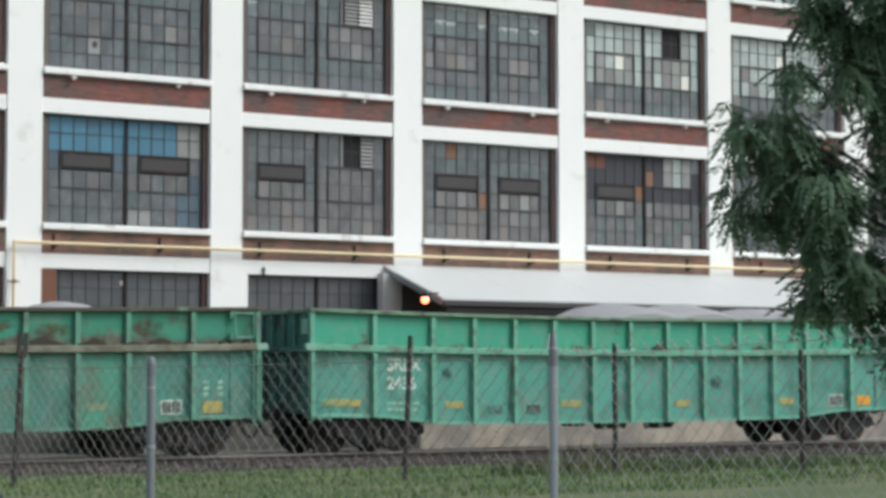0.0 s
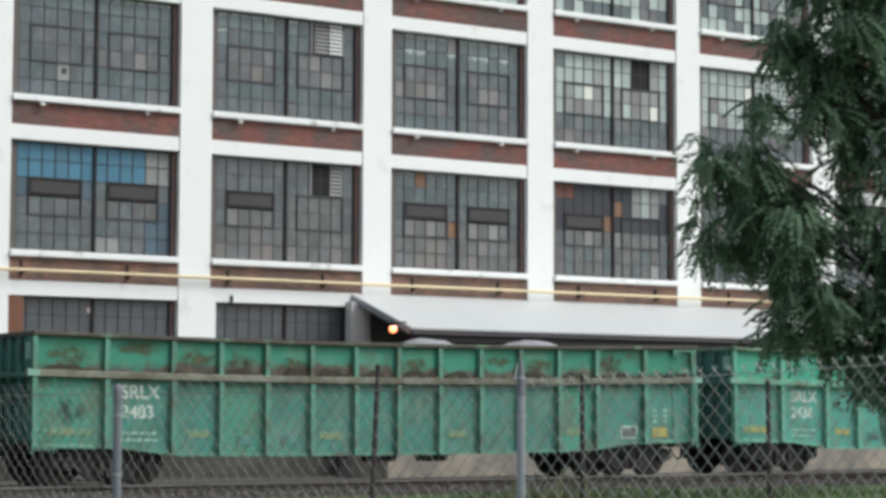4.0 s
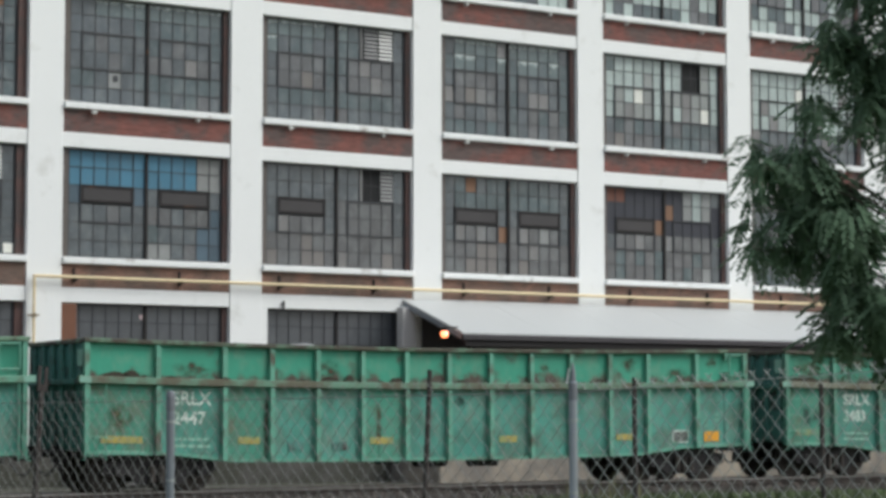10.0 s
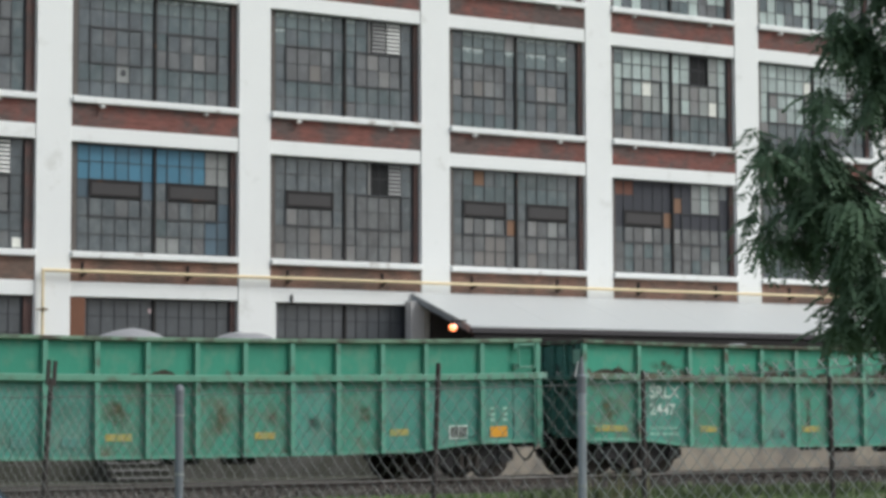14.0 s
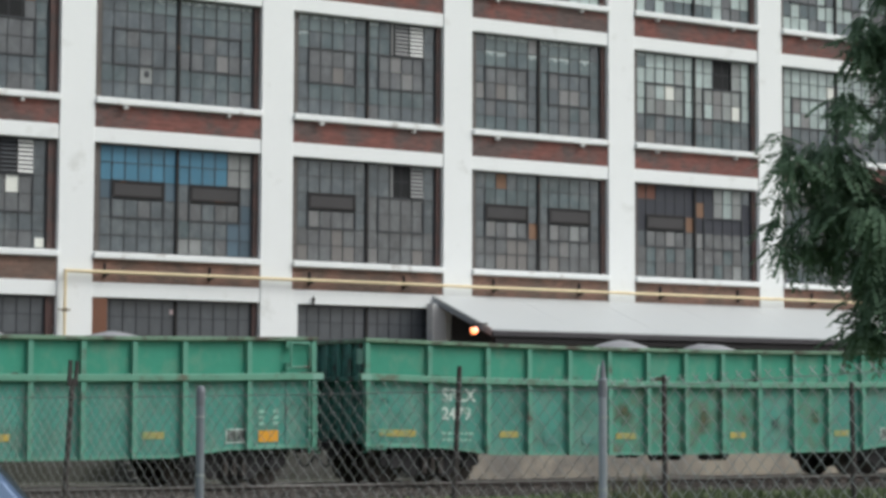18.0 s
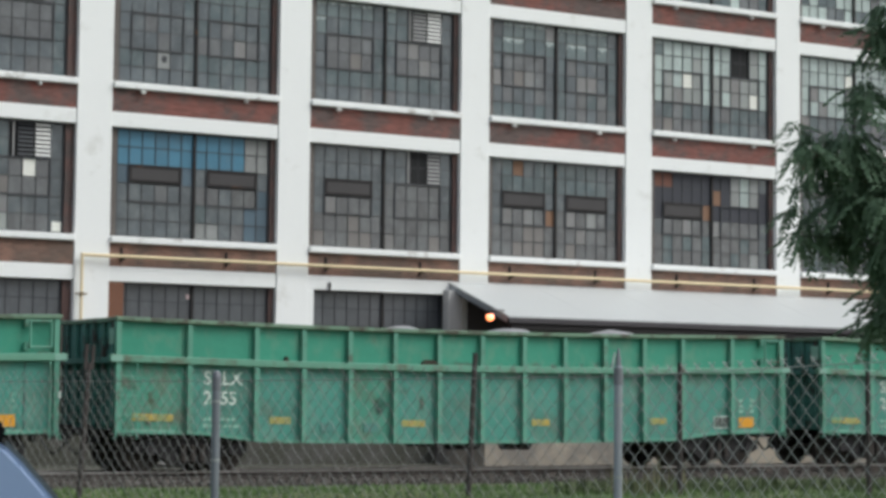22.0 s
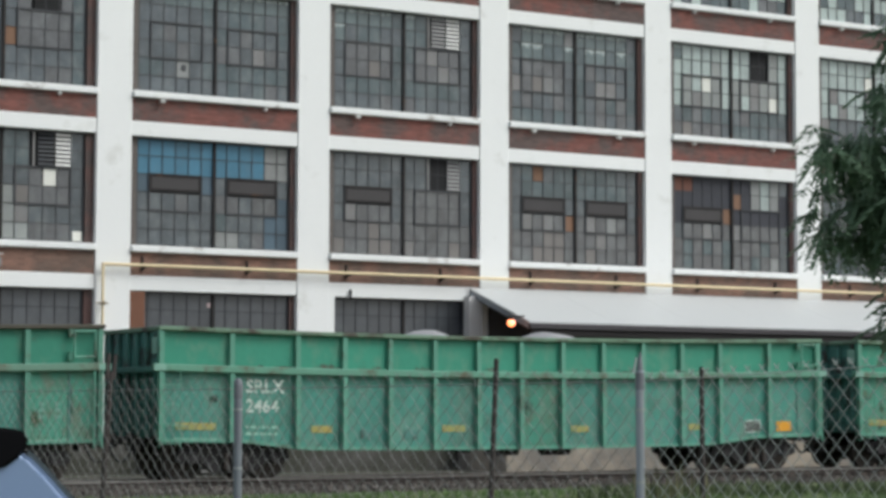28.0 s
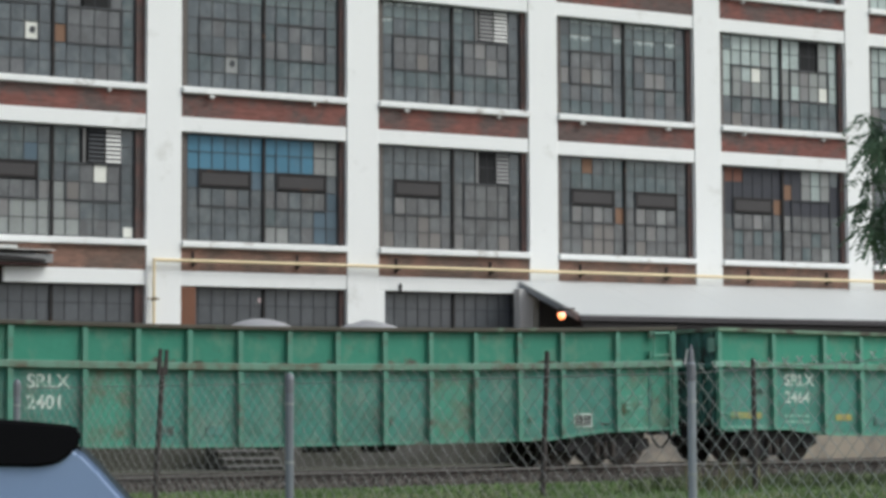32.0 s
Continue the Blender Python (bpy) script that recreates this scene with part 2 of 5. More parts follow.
UNDER = shade("black_grimy_steel", (0.028, 0.026, 0.027), 0.8, 0.2, var=0.4, scale=4)
WHEEL = shade("rusty_wheel_steel", (0.06, 0.05, 0.045), 0.7, 0.4, var=0.3)
STENCIL = shade("white_stencil_paint", (0.56, 0.63, 0.58), 0.7, var=0.2, fine=30, second=(0.15, 0.30, 0.22), amount=0.36, edge=0.15, patch=6)
FAINT = shade("faded_stencil_paint", (0.25, 0.44, 0.35), 0.7, var=0.3, fine=30)
FAINTER = shade("worn_away_stencil_paint", (0.13, 0.30, 0.235), 0.7, var=0.3, fine=30)
REFLECT_OLD = shade("faded_reflector", (0.34, 0.27, 0.075), 0.7, var=0.2, second=(0.12, 0.24, 0.16), amount=0.42, edge=0.4, patch=5)
REFLECT = shade("yellow_reflector", (0.50, 0.33, 0.055), 0.6, var=0.2, second=(0.20, 0.27, 0.12), amount=0.33, edge=0.4, patch=5)
RAILEND = shade("pale_worn_rail_end", (0.19, 0.36, 0.29), 0.7, var=0.25)
BLACKS = shade("black_stencil_panel", (0.05, 0.055, 0.05), 0.7, var=0.3)
GRAVEL = shade("grey_gravel", (0.30, 0.30, 0.31), 0.95, var=0.25, scale=2, fine=30, bump=0.7, dist=0.03)
GALV = shade("galvanised_steel", (0.30, 0.33, 0.36), 0.5, 0.5, var=0.15, scale=6)
WIRE = shade("weathered_wire", (0.35, 0.375, 0.36), 0.6, 0.25, var=0.2)
WIRE_OLD = shade("dull_old_wire", (0.25, 0.255, 0.245), 0.7, 0.2, var=0.25)
GALV_OLD = shade("dull_galvanised_steel", (0.21, 0.232, 0.255), 0.55, 0.5, var=0.18, scale=6)
POST = shade("dark_rusty_post", (0.05, 0.042, 0.04), 0.85, 0.2, var=0.4, scale=6)
BARK = shade("dark_bark", (0.05, 0.04, 0.032), 0.95, var=0.4, scale=6, bump=0.6)
LEAF = thin_leaf(shade("locust_leaves", (0.158, 0.245, 0.160), 0.8, var=0.35, scale=0.9, fine=5, bump=0, spec=0.15))
CARGLASS = shade("tinted_car_glass", (0.02, 0.025, 0.03), 0.04, 0.0, var=0.1, bump=0, spec=1.0)
RUBBER = shade("black_rubber", (0.02, 0.02, 0.02), 0.85, var=0.2)
BULB = bpy.data.materials.new("lit_sodium_lamp")
BULB.use_nodes = True
BULB.node_tree.nodes["Principled BSDF"].inputs["Emission Color"].default_value = (1.0, 0.25, 0.06, 1)
BULB.node_tree.nodes["Principled BSDF"].inputs["Emission Strength"].default_value = 2.8


# ---- mesh helpers ----
def box(bm, x0, y0, z0, x1, y1, z1):
    v = [bm.verts.new(c) for c in ((x0, y0, z0), (x1, y0, z0), (x1, y1, z0), (x0, y1, z0), (x0, y0, z1), (x1, y0, z1), (x1, y1, z1), (x0, y1, z1))]
    for f in ((3, 2, 1, 0), (4, 5, 6, 7), (0, 1, 5, 4), (1, 2, 6, 5), (2, 3, 7, 6), (3, 0, 4, 7)):
        bm.faces.new([v[i] for i in f])
    return bm


def rod(bm, a, b, r, n=8, r2=None, caps=True):
    a, b = Vector(a), Vector(b)
    q = (b - a).to_track_quat("Z", "Y")
    r2 = r if r2 is None else r2
    lo = [bm.verts.new(a + q @ Vector((r * math.cos(2 * math.pi * k / n), r * math.sin(2 * math.pi * k / n), 0))) for k in range(n)]
    hi = [bm.verts.new(b + q @ Vector((r2 * math.cos(2 * math.pi * k / n), r2 * math.sin(2 * math.pi * k / n), 0))) for k in range(n)]
    for k in range(n):
        bm.faces.new((lo[k], lo[(k + 1) % n], hi[(k + 1) % n], hi[k]))
    if caps:
        bm.faces.new(lo[::-1])
        bm.faces.new(hi)
    return bm


def prism(bm, outline, axis, a, b):
    """An outline of 2D points, drawn out along x, y or z from a to b."""
    put = {"x": lambda p, d: (d, p[0], p[1]), "y": lambda p, d: (p[0], d, p[1]), "z": lambda p, d: (p[0], p[1], d)}[axis]
    lo, hi = [bm.verts.new(put(p, a)) for p in outline], [bm.verts.new(put(p, b)) for p in outline]
    n = len(outline)
    for k in range(n):
        bm.faces.new((lo[k], lo[(k + 1) % n], hi[(k + 1) % n], hi[k]))
    bm.faces.new(lo[::-1])
    bm.faces.new(hi)
    bmesh.ops.recalc_face_normals(bm, faces=bm.faces[:])
    return bm


def bevel(bm, w, seg=1):
    bmesh.ops.bevel(bm, geom=bm.edges[:], offset=w, segments=seg, affect="EDGES", clamp_overlap=True)
    return bm


def tube(bm, points, r, n=6):
    """A bent round bar through the points, as one piece."""
    prev = None
    for k, p in enumerate(points):
        a, b = Vector(points[max(k - 1, 0)]), Vector(points[min(k + 1, len(points) - 1)])
        q = (b - a).to_track_quat("Z", "Y")
        loop = [bm.verts.new(Vector(p) + q @ Vector((r * math.cos(6.2832 * j / n), r * math.sin(6.2832 * j / n), 0))) for j in range(n)]
        if prev:
            for j in range(n):
                bm.faces.new((prev[j], prev[(j + 1) % n], loop[(j + 1) % n], loop[j]))
        prev = loop
    return bm


def mesh_of(name, bm, material):
    me = bpy.data.meshes.new(name)
    bm.to_mesh(me)
    bm.free()
    me.materials.append(material)
    return me


def part(name, bm, material, parent=None, label="", at=None):
    me = bm if isinstance(bm, bpy.types.Mesh) else mesh_of(name, bm, material)
    ob = new(name, me)
    if parent is not None:
        ob.parent = parent
    if at is not None:
        ob.location = at
    return tagged(ob, label) if label else ob


def B():
    return bmesh.new()


def soup(name, verts, faces, material):
    me = bpy.data.meshes.new(name)
    me.from_pydata(verts, [], faces)
    me.materials.append(material)
    return me


def writing(name, text, size, material, parent, at, thick=0.004):
    """Letters facing -y."""
    cu = bpy.data.curves.new(name, "FONT")
    cu.body, cu.size, cu.extrude, cu.offset, cu.resolution_u = text, size, thick, size * 0.018, 3
    tmp = new(name, cu)
    me = bpy.data.meshes.new_from_object(tmp.evaluated_get(bpy.context.evaluated_depsgraph_get()))
    bpy.data.objects.remove(tmp)
    me.materials.clear()
    me.materials.append(material)
    me.transform(pose(0, 0, 0, 90))
    return part(name, me, material, parent, at=at)


# ---- ground ----
TRACK_Y, RAIL_Z = 38.86, 0.375
LIFT, GRADE = 0.135, 0.0025      # the railway lies a little higher than the near ground and climbs gently


def lift(y):
    q = min(max((y - 12) / 14, 0), 1)
    return LIFT * q * q * (3 - 2 * q) * min(max((46 - y) / 3, 0), 1)


def build_ground():
    rng = random.Random(3)
    bm = B()
    xs = [-900, -200, -60, -20] + list(range(-10, 66, 4)) + [100, 300, 900]
    ys = [-900, -200, -40, 0, 12, 14, 16, 18, 20, 22, 24, 26, 28, 30, 31, 32, 33, 34, 35, 36, 37, 43, 44.5, 46, 60, 120, 300, 1500]
    grid = [[bm.verts.new((x, y, lift(y) + (rng.uniform(-0.03, 0.03) if 20 < y < 36 and -10 <= x <= 62 else 0))) for x in xs] for y in ys]
    for j in range(len(ys) - 1):
        for i in range(len(xs) - 1):
            bm.faces.new((grid[j][i], grid[j][i + 1], grid[j + 1][i + 1], grid[j + 1][i]))
    for f in bm.faces:
        f.smooth = True
    tagged(part("ground", bm, GRASS_G), "mown green grass ground beside the railway", "ground", kind="structure")
    bm = B()
    prism(bm, [(37.6, LIFT - 0.05), (38.4, LIFT + 0.10), (41.6, LIFT + 0.10), (43.0, LIFT - 0.05)], "x", -60, 140)
    tagged(part("track_bed", bm, BALLAST), "raised bed of dark stone ballast under the rails", "ballast", kind="structure")
    bm = B()
    prism(bm, [(42.2, -0.2), (54.0, -0.2), (54.0, 0.06), (46.2, 0.06), (42.6, LIFT + 0.05), (42.2, LIFT + 0.05)], "x", -60, 140)
    tagged(part("yard", bm, ASPHALT), "grey worn asphalt yard between track and factory", "pavement", kind="structure")
    # loose stones
    base = [(-0.5, -0.4, 0), (0.5, -0.45, 0.05), (0.4, 0.45, 0), (-0.45, 0.4, 0.06), (-0.3, -0.25, 0.6), (0.3, -0.2, 0.7), (0.25, 0.3, 0.55), (-0.3, 0.25, 0.65)]
    quads = ((4, 5, 6, 7), (0, 1, 5, 4), (1, 2, 6, 5), (2, 3, 7, 6), (3, 0, 4, 7))
    verts, faces = [], []
    for k in range(11000):
        x, y = rng.uniform(8, 52), rng.uniform(37.3, 39.75) if k % 5 else rng.uniform(39.75, 43)
        z = 0.09 if 38.4 < y < 41.6 else (0.09 - max(38.4 - y, 0) * 0.14 - max(y - 41.6, 0) * 0.1)
        s, a = rng.uniform(0.045, 0.11), rng.uniform(0, 6.28)
        i = len(verts)
        verts += [(x + s * (p[0] * math.cos(a) - p[1] * math.sin(a)), y + s * (p[0] * math.sin(a) + p[1] * math.cos(a)), z + LIFT + s * p[2] - 0.01) for p in base]
        faces += [tuple(i + q for q in f) for f in quads]
    tagged(new("ballast_stones", soup("ballast_stones", verts, faces, BALLAST)), "loose dark broken stones along the rails", "ballast", kind="stuff")
    # sleepers and rails
    tie = mesh_of("sleeper", bevel(box(B(), -0.11, 0, -0.1, 0.11, 2.6, 0.08), 0.012), TIE)
    track = tagged(new("railway_track"), "single railway track with rusty rails on timber sleepers", "track", kind="structure")
    track.matrix_world = pose(0, 0, LIFT - GRADE * 27, 0, -math.degrees(math.atan(GRADE)), 0)
    for k in range(80):
        part("sleeper", tie, TIE, track, at=(8 + k * 0.55, TRACK_Y + 0.2, 0.07 + rng.uniform(-0.01, 0.01)))
    for y in (TRACK_Y + 0.78, TRACK_Y + 2.22):
        prof = [(-0.07, 0.15), (0.07, 0.15), (0.07, 0.163), (0.012, 0.18), (0.012, 0.225), (0.036, 0.235), (0.036, 0.262), (-0.036, 0.262), (-0.036, 0.235), (-0.012, 0.225), (-0.012, 0.18), (-0.07, 0.163)]
        bm = prism(B(), [(y + p, q - 0.012) for p, q in prof], "x", -40, 130)
        rail = part("rail", bm, RAIL, track)
        part("rail_head", box(B(), -40, y - 0.0385, 0.226, 130, y + 0.0385, 0.2535), RAILTOP, rail, "bright worn running surface")


def blades(name, count, xr, yr, hr, material, label, seed, lean=0.4, width=0.012, clump=None):
    rng = random.Random(seed)
    verts, faces = [], []
    for k in range(count):
        if clump:
            cx, cy, cr = clump[k % len(clump)]
            x, y = rng.gauss(cx, cr), rng.gauss(cy, cr)
        else:
            x, y = rng.uniform(*xr), rng.uniform(*yr)
        h, a, w = rng.uniform(*hr), rng.uniform(0, 6.28), width * rng.uniform(0.6, 1.5)
        dx, dy = lean * h * math.cos(a + 1.2) * rng.random(), lean * h * math.sin(a + 1.2) * rng.random()
        ca, sa = w * math.cos(a), w * math.sin(a)
        i = len(verts)
        g = lift(y)
        verts += [(x - ca, y - sa, g - 0.03), (x + ca, y + sa, g - 0.03), (x + ca * 0.7 + dx * 0.4, y + sa * 0.7 + dy * 0.4, g + h * 0.6), (x - ca * 0.7 + dx * 0.4, y - sa * 0.7 + dy * 0.4, g + h * 0.6), (x + dx, y + dy, g + h)]
        faces += [(i, i + 1, i + 2, i + 3), (i + 3, i + 2, i + 4)]
    tagged(new(name, soup(name, verts, faces, material)), label, "grass", kind="stuff")


# ---- the factory ----
FACE, BAY, P1X, STOREY, SILL2, PIL = 54.79, 6.1, 21.59, 4.264, 6.03, 1.02
COLS, ROWS, GW, GH = 12, 6, 4.69, 3.02
JAMB_L, JAMB_R = 0.23, 0.16
CW, RH = GW / COLS, GH / ROWS
# pane by pane, top row first, for the windows whose repairs can be told apart: (bay, storey)
PANES = {
    (0, 2): ("gttttgtt..gg", "gettettt..gg", "gggggtggmwmg", "gmmmmpqnmmmg", "ggpqqqqpgggg", "ggqqqqqqmmmg"),
    (1, 2): ("bbbbbbbbbbcc", "bbbbbbbbbbcc", "eggggegggggg", "gggmggmmgmme", "ggggggtgggee", "ggggggccgmee"),
    (2, 2): ("gggggggg...g", "gggggggg...g", "ggggggmmmmmg", "gpmmmgmmmmmg", "mmmnmmmmmmmm", "nmmnnmpmmmnm"),
    (3, 2): ("gtogttttttgg", "gttttttttttg", "ggggggggtggg", "gpmpmompmcmg", "mmmnnmmmpmmm", "mmnnnmmnmmmm"),
    (4, 2): ("rrkkkkkkclcg", "kkkkkkokclck", "kkkkkokkkkkk", "gmmpmmpmmmmg", "mtmtmtmmmtmg", "mtmmmtmmtmcg"),
    (1, 3): ("gghhhhhhhhhh", "gggggtgtttgt", "ggmgggtgmggt", "gggmggmmgpmg", "ttgcgttttttt", "gggggggtgtmg"),
    (0, 3): ("gggggtgg..ot", "gggggggmmmmt", "gggggggmmmmt", "ggggwgommmmt", "gggggggggggt", "ggmmgggggmmt"),
    (2, 3): ("hhhhhtht...g", "hgttggtt...g", "gmmmmttmpmmg", "gmmnmtgmmpmg", "gttttttttttg", "ggggmgmggggg"),
    (3, 3): ("ghhhhphhhhhg", "thhtththhtht", "gmmmmgtmgggt", "pmnpmgtgppgt", "gmggmgtgmtmt", "tttgtgtgmgmg"),
    (4, 3): ("hlllllll..ql", "llllqlll..ql", "lqlwqlqqpqql", "lqpqqlqlpqwl", "gtmtgtgmtttt", "mnmmmgttttgg"),
    (5, 3): ("llllllllllll", "lllllwllllpl", "lplllpllllll", "llpllllplllp", "ptggtgtgmggt", "ggmggggggggg"),
}
LOUVRES = {(0, 2): ((8.5, 9.78, "dark"), (9.78, 11, "white")), (2, 2): ((8.25, 9.72, "open"), (9.72, 10.95, "grey")), (2, 3): ((8.3, 9.6, "grey"), (9.6, 10.9, "white")),
           (4, 3): ((8.1, 9.75, "open"),), (0, 3): ((8.2, 10.2, "open"),)}
# pale upright strips beside the louvres
STRIPS = {(0, 2): 8.2, (2, 2): 8.05, (2, 3): 8.05}
HOLES = {(0, 3): ((3, 4),), (1, 3): ((4, 3),)}
OPENED = {(0, 2): (0,), (1, 2): (0, 1), (2, 2): (0,), (3, 2): (0, 1), (4, 2): (0,)}
FLAT_WHITE = shade("white_louvre_metal", (0.62, 0.62, 0.6), 0.5, var=0.1)
GREY_METAL = shade("grey_louvre_metal", (0.24, 0.24, 0.24), 0.5, var=0.15)
pane_mesh = {}


def pane_of(key):
    if key not in pane_mesh:
        pane_mesh[key] = mesh_of("pane", box(B(), 0.008, 0, 0.008, CW - 0.008, 0.006, RH - 0.008), PANE[key])
    return pane_mesh[key]


def ring(bm, x0, z0, x1, z1, w, y0, y1):
    """A flat rectangular frame as one closed piece."""
    loops = []
    for y in (y0, y1):
        loops.append([bm.verts.new((p, y, q)) for p, q in ((x0 - w, z0 - w), (x1 + w, z0 - w), (x1 + w, z1 + w), (x0 - w, z1 + w))])
        loops.append([bm.verts.new((p, y, q)) for p, q in ((x0 + w, z0 + w), (x1 - w, z0 + w), (x1 - w, z1 - w), (x0 + w, z1 - w))])
    for k in range(4):
        j = (k + 1) % 4
        for a, b in ((0, 1), (3, 2), (2, 0), (1, 3)):
            bm.faces.new((loops[a][k], loops[a][j], loops[b][j], loops[b][k]))
    bmesh.ops.recalc_face_normals(bm, faces=bm.faces[:])
    return bm


sash_meshes = {}


def sash_mesh(kind):
    if kind not in sash_meshes:
        bm = B()
        if kind == "outer":
            ring(bm, 0, 0, GW, GH, 0.05, -0.02, 0.03)
        elif kind == "mullion":
            box(bm, -0.042, -0.06, 0, 0.042, 0.05, GH)
        elif kind == "upright":
            box(bm, -0.010, -0.012, 0, 0.010, 0.03, GH)
        elif kind == "level":
            box(bm, 0, -0.009, -0.010, GW, 0.027, 0.010)
        else:
            ring(bm, 0, 0, 4 * CW, 2 * RH, 0.026, -0.035, 0.02)
        sash_meshes[kind] = mesh_of(kind, bm, SOFFIT if kind == "mullion" else SASH)
    return sash_meshes[kind]


def sash_window(parent, bay, storey, x, z, rng):
    """A steel sash window of twelve by six panes in two halves, each with a vent in the middle."""
    win = part("window", sash_mesh("outer"), SASH, parent, "dark steel factory window with many small grimy panes", at=(x, FACE + 0.26, z))
    for c in range(1, COLS):
        part("mullion" if c == 6 else "glazing_bar", sash_mesh("mullion" if c == 6 else "upright"), SASH, win, at=(c * CW, 0, 0))
    for r in range(1, ROWS):
        part("glazing_bar", sash_mesh("level"), SASH, win, at=(0, 0, r * RH))
    for c0 in (1, 7):
        part("vent_frame", sash_mesh("vent"), SASH, win, at=(c0 * CW, 0, 2 * RH))
    rows = PANES.get((bay, storey))
    opened, louvres = OPENED.get((bay, storey), ()), LOUVRES.get((bay, storey), ())
    for r in range(ROWS):
        for c in range(COLS):
            if any(c + 1 > a + 0.3 and c < b - 0.3 for a, b, _ in louvres) and r < 2:
                continue
            if r == 2 and any(1 + 6 * h <= c <= 4 + 6 * h for h in opened):
                continue
            if rows:
                key = rows[r][c].lower()
            elif storey >= 4:
                key = rng.choice("lllmtlg") if r < 4 else rng.choice("lmgtll")
            elif storey == 3:
                key = rng.choice("lltgm") if r < 4 else rng.choice("ggm")
            else:
                key = rng.choice("ggmgt")
            if key == ".":
                key = "g"
            p = part("pane", pane_of(key), None, win, at=(c * CW, 0.008, (ROWS - 1 - r) * RH))
            p.rotation_euler = (rng.uniform(-0.012, 0.012), 0, rng.uniform(-0.012, 0.012))
    for r, c in HOLES.get((bay, storey), ()):
        bm = B()
        xm, zm = (c + 0.55) * CW, (ROWS - 0.45 - r) * RH
        prism(bm, [(xm + 0.08 * math.cos(0.7 * k) * (1 + 0.25 * (k % 2)), zm + 0.1 * math.sin(0.7 * k)) for k in range(9)], "y", -0.004, 0.006)
        part("broken_corner", bm, SASH, win, "ragged dark hole in a pane")
    if (bay, storey) == (0, 2):
        part("patch_board", box(B(), 11.2 * CW, -0.006, 0.03, 11.93 * CW, 0.004, 0.32), PANE["w"], win, "small white board in a corner pane")
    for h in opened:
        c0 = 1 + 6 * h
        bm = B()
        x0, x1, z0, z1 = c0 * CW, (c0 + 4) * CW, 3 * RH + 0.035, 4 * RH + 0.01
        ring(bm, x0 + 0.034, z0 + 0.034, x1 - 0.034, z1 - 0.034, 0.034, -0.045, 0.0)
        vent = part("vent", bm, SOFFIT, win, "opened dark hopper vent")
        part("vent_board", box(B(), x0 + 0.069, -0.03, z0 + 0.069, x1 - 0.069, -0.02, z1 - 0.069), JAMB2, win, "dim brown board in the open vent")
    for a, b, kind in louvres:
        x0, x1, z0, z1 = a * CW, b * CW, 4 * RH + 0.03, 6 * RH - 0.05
        # flat black sheet stands for the shade inside the vent
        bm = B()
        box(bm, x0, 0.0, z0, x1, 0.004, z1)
        part("vent_recess", bm, VENT_SHADE, win)
        if kind != "open":
            bm = B()
            n = 8
            for k in range(n):
                zz = z0 + (k + 0.2) * (z1 - z0) / n
                prism(bm, [(-0.07, zz), (-0.062, zz - 0.006), (-0.005, zz + 0.075), (-0.013, zz + 0.081)], "x", x0 + 0.03, x1 - 0.02)
            part("louvre", bm, {"white": FLAT_WHITE, "grey": GREY_METAL, "dark": SASH}[kind], win, kind + " metal louvre blades")
    if (bay, storey) in STRIPS:
        xs = STRIPS[bay, storey] * CW
        part("edge_strip", box(B(), xs, -0.03, 4 * RH + 0.03, xs + 0.07, -0.013, 6 * RH - 0.05), PANE["p"], win, "pale upright metal strip")
    return win


JAMBL = shade("grey_brown_jamb", (0.115, 0.10, 0.092), 0.9, var=0.3, scale=2, fine=22, bump=0.3)
PINK_DOT = shade("pale_pink_dot", (0.55, 0.42, 0.42), 0.8, var=0.15)
JAMBO = shade("orange_brown_jamb", (0.17, 0.078, 0.048), 0.9, var=0.4, scale=2, fine=22, bump=0.3)
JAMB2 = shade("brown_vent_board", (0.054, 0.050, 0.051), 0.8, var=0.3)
# black that paints the shade in the vent openings
VENT_SHADE = shade("black_vent_shade", (0.012, 0.012, 0.013), 0.9, var=0.2)


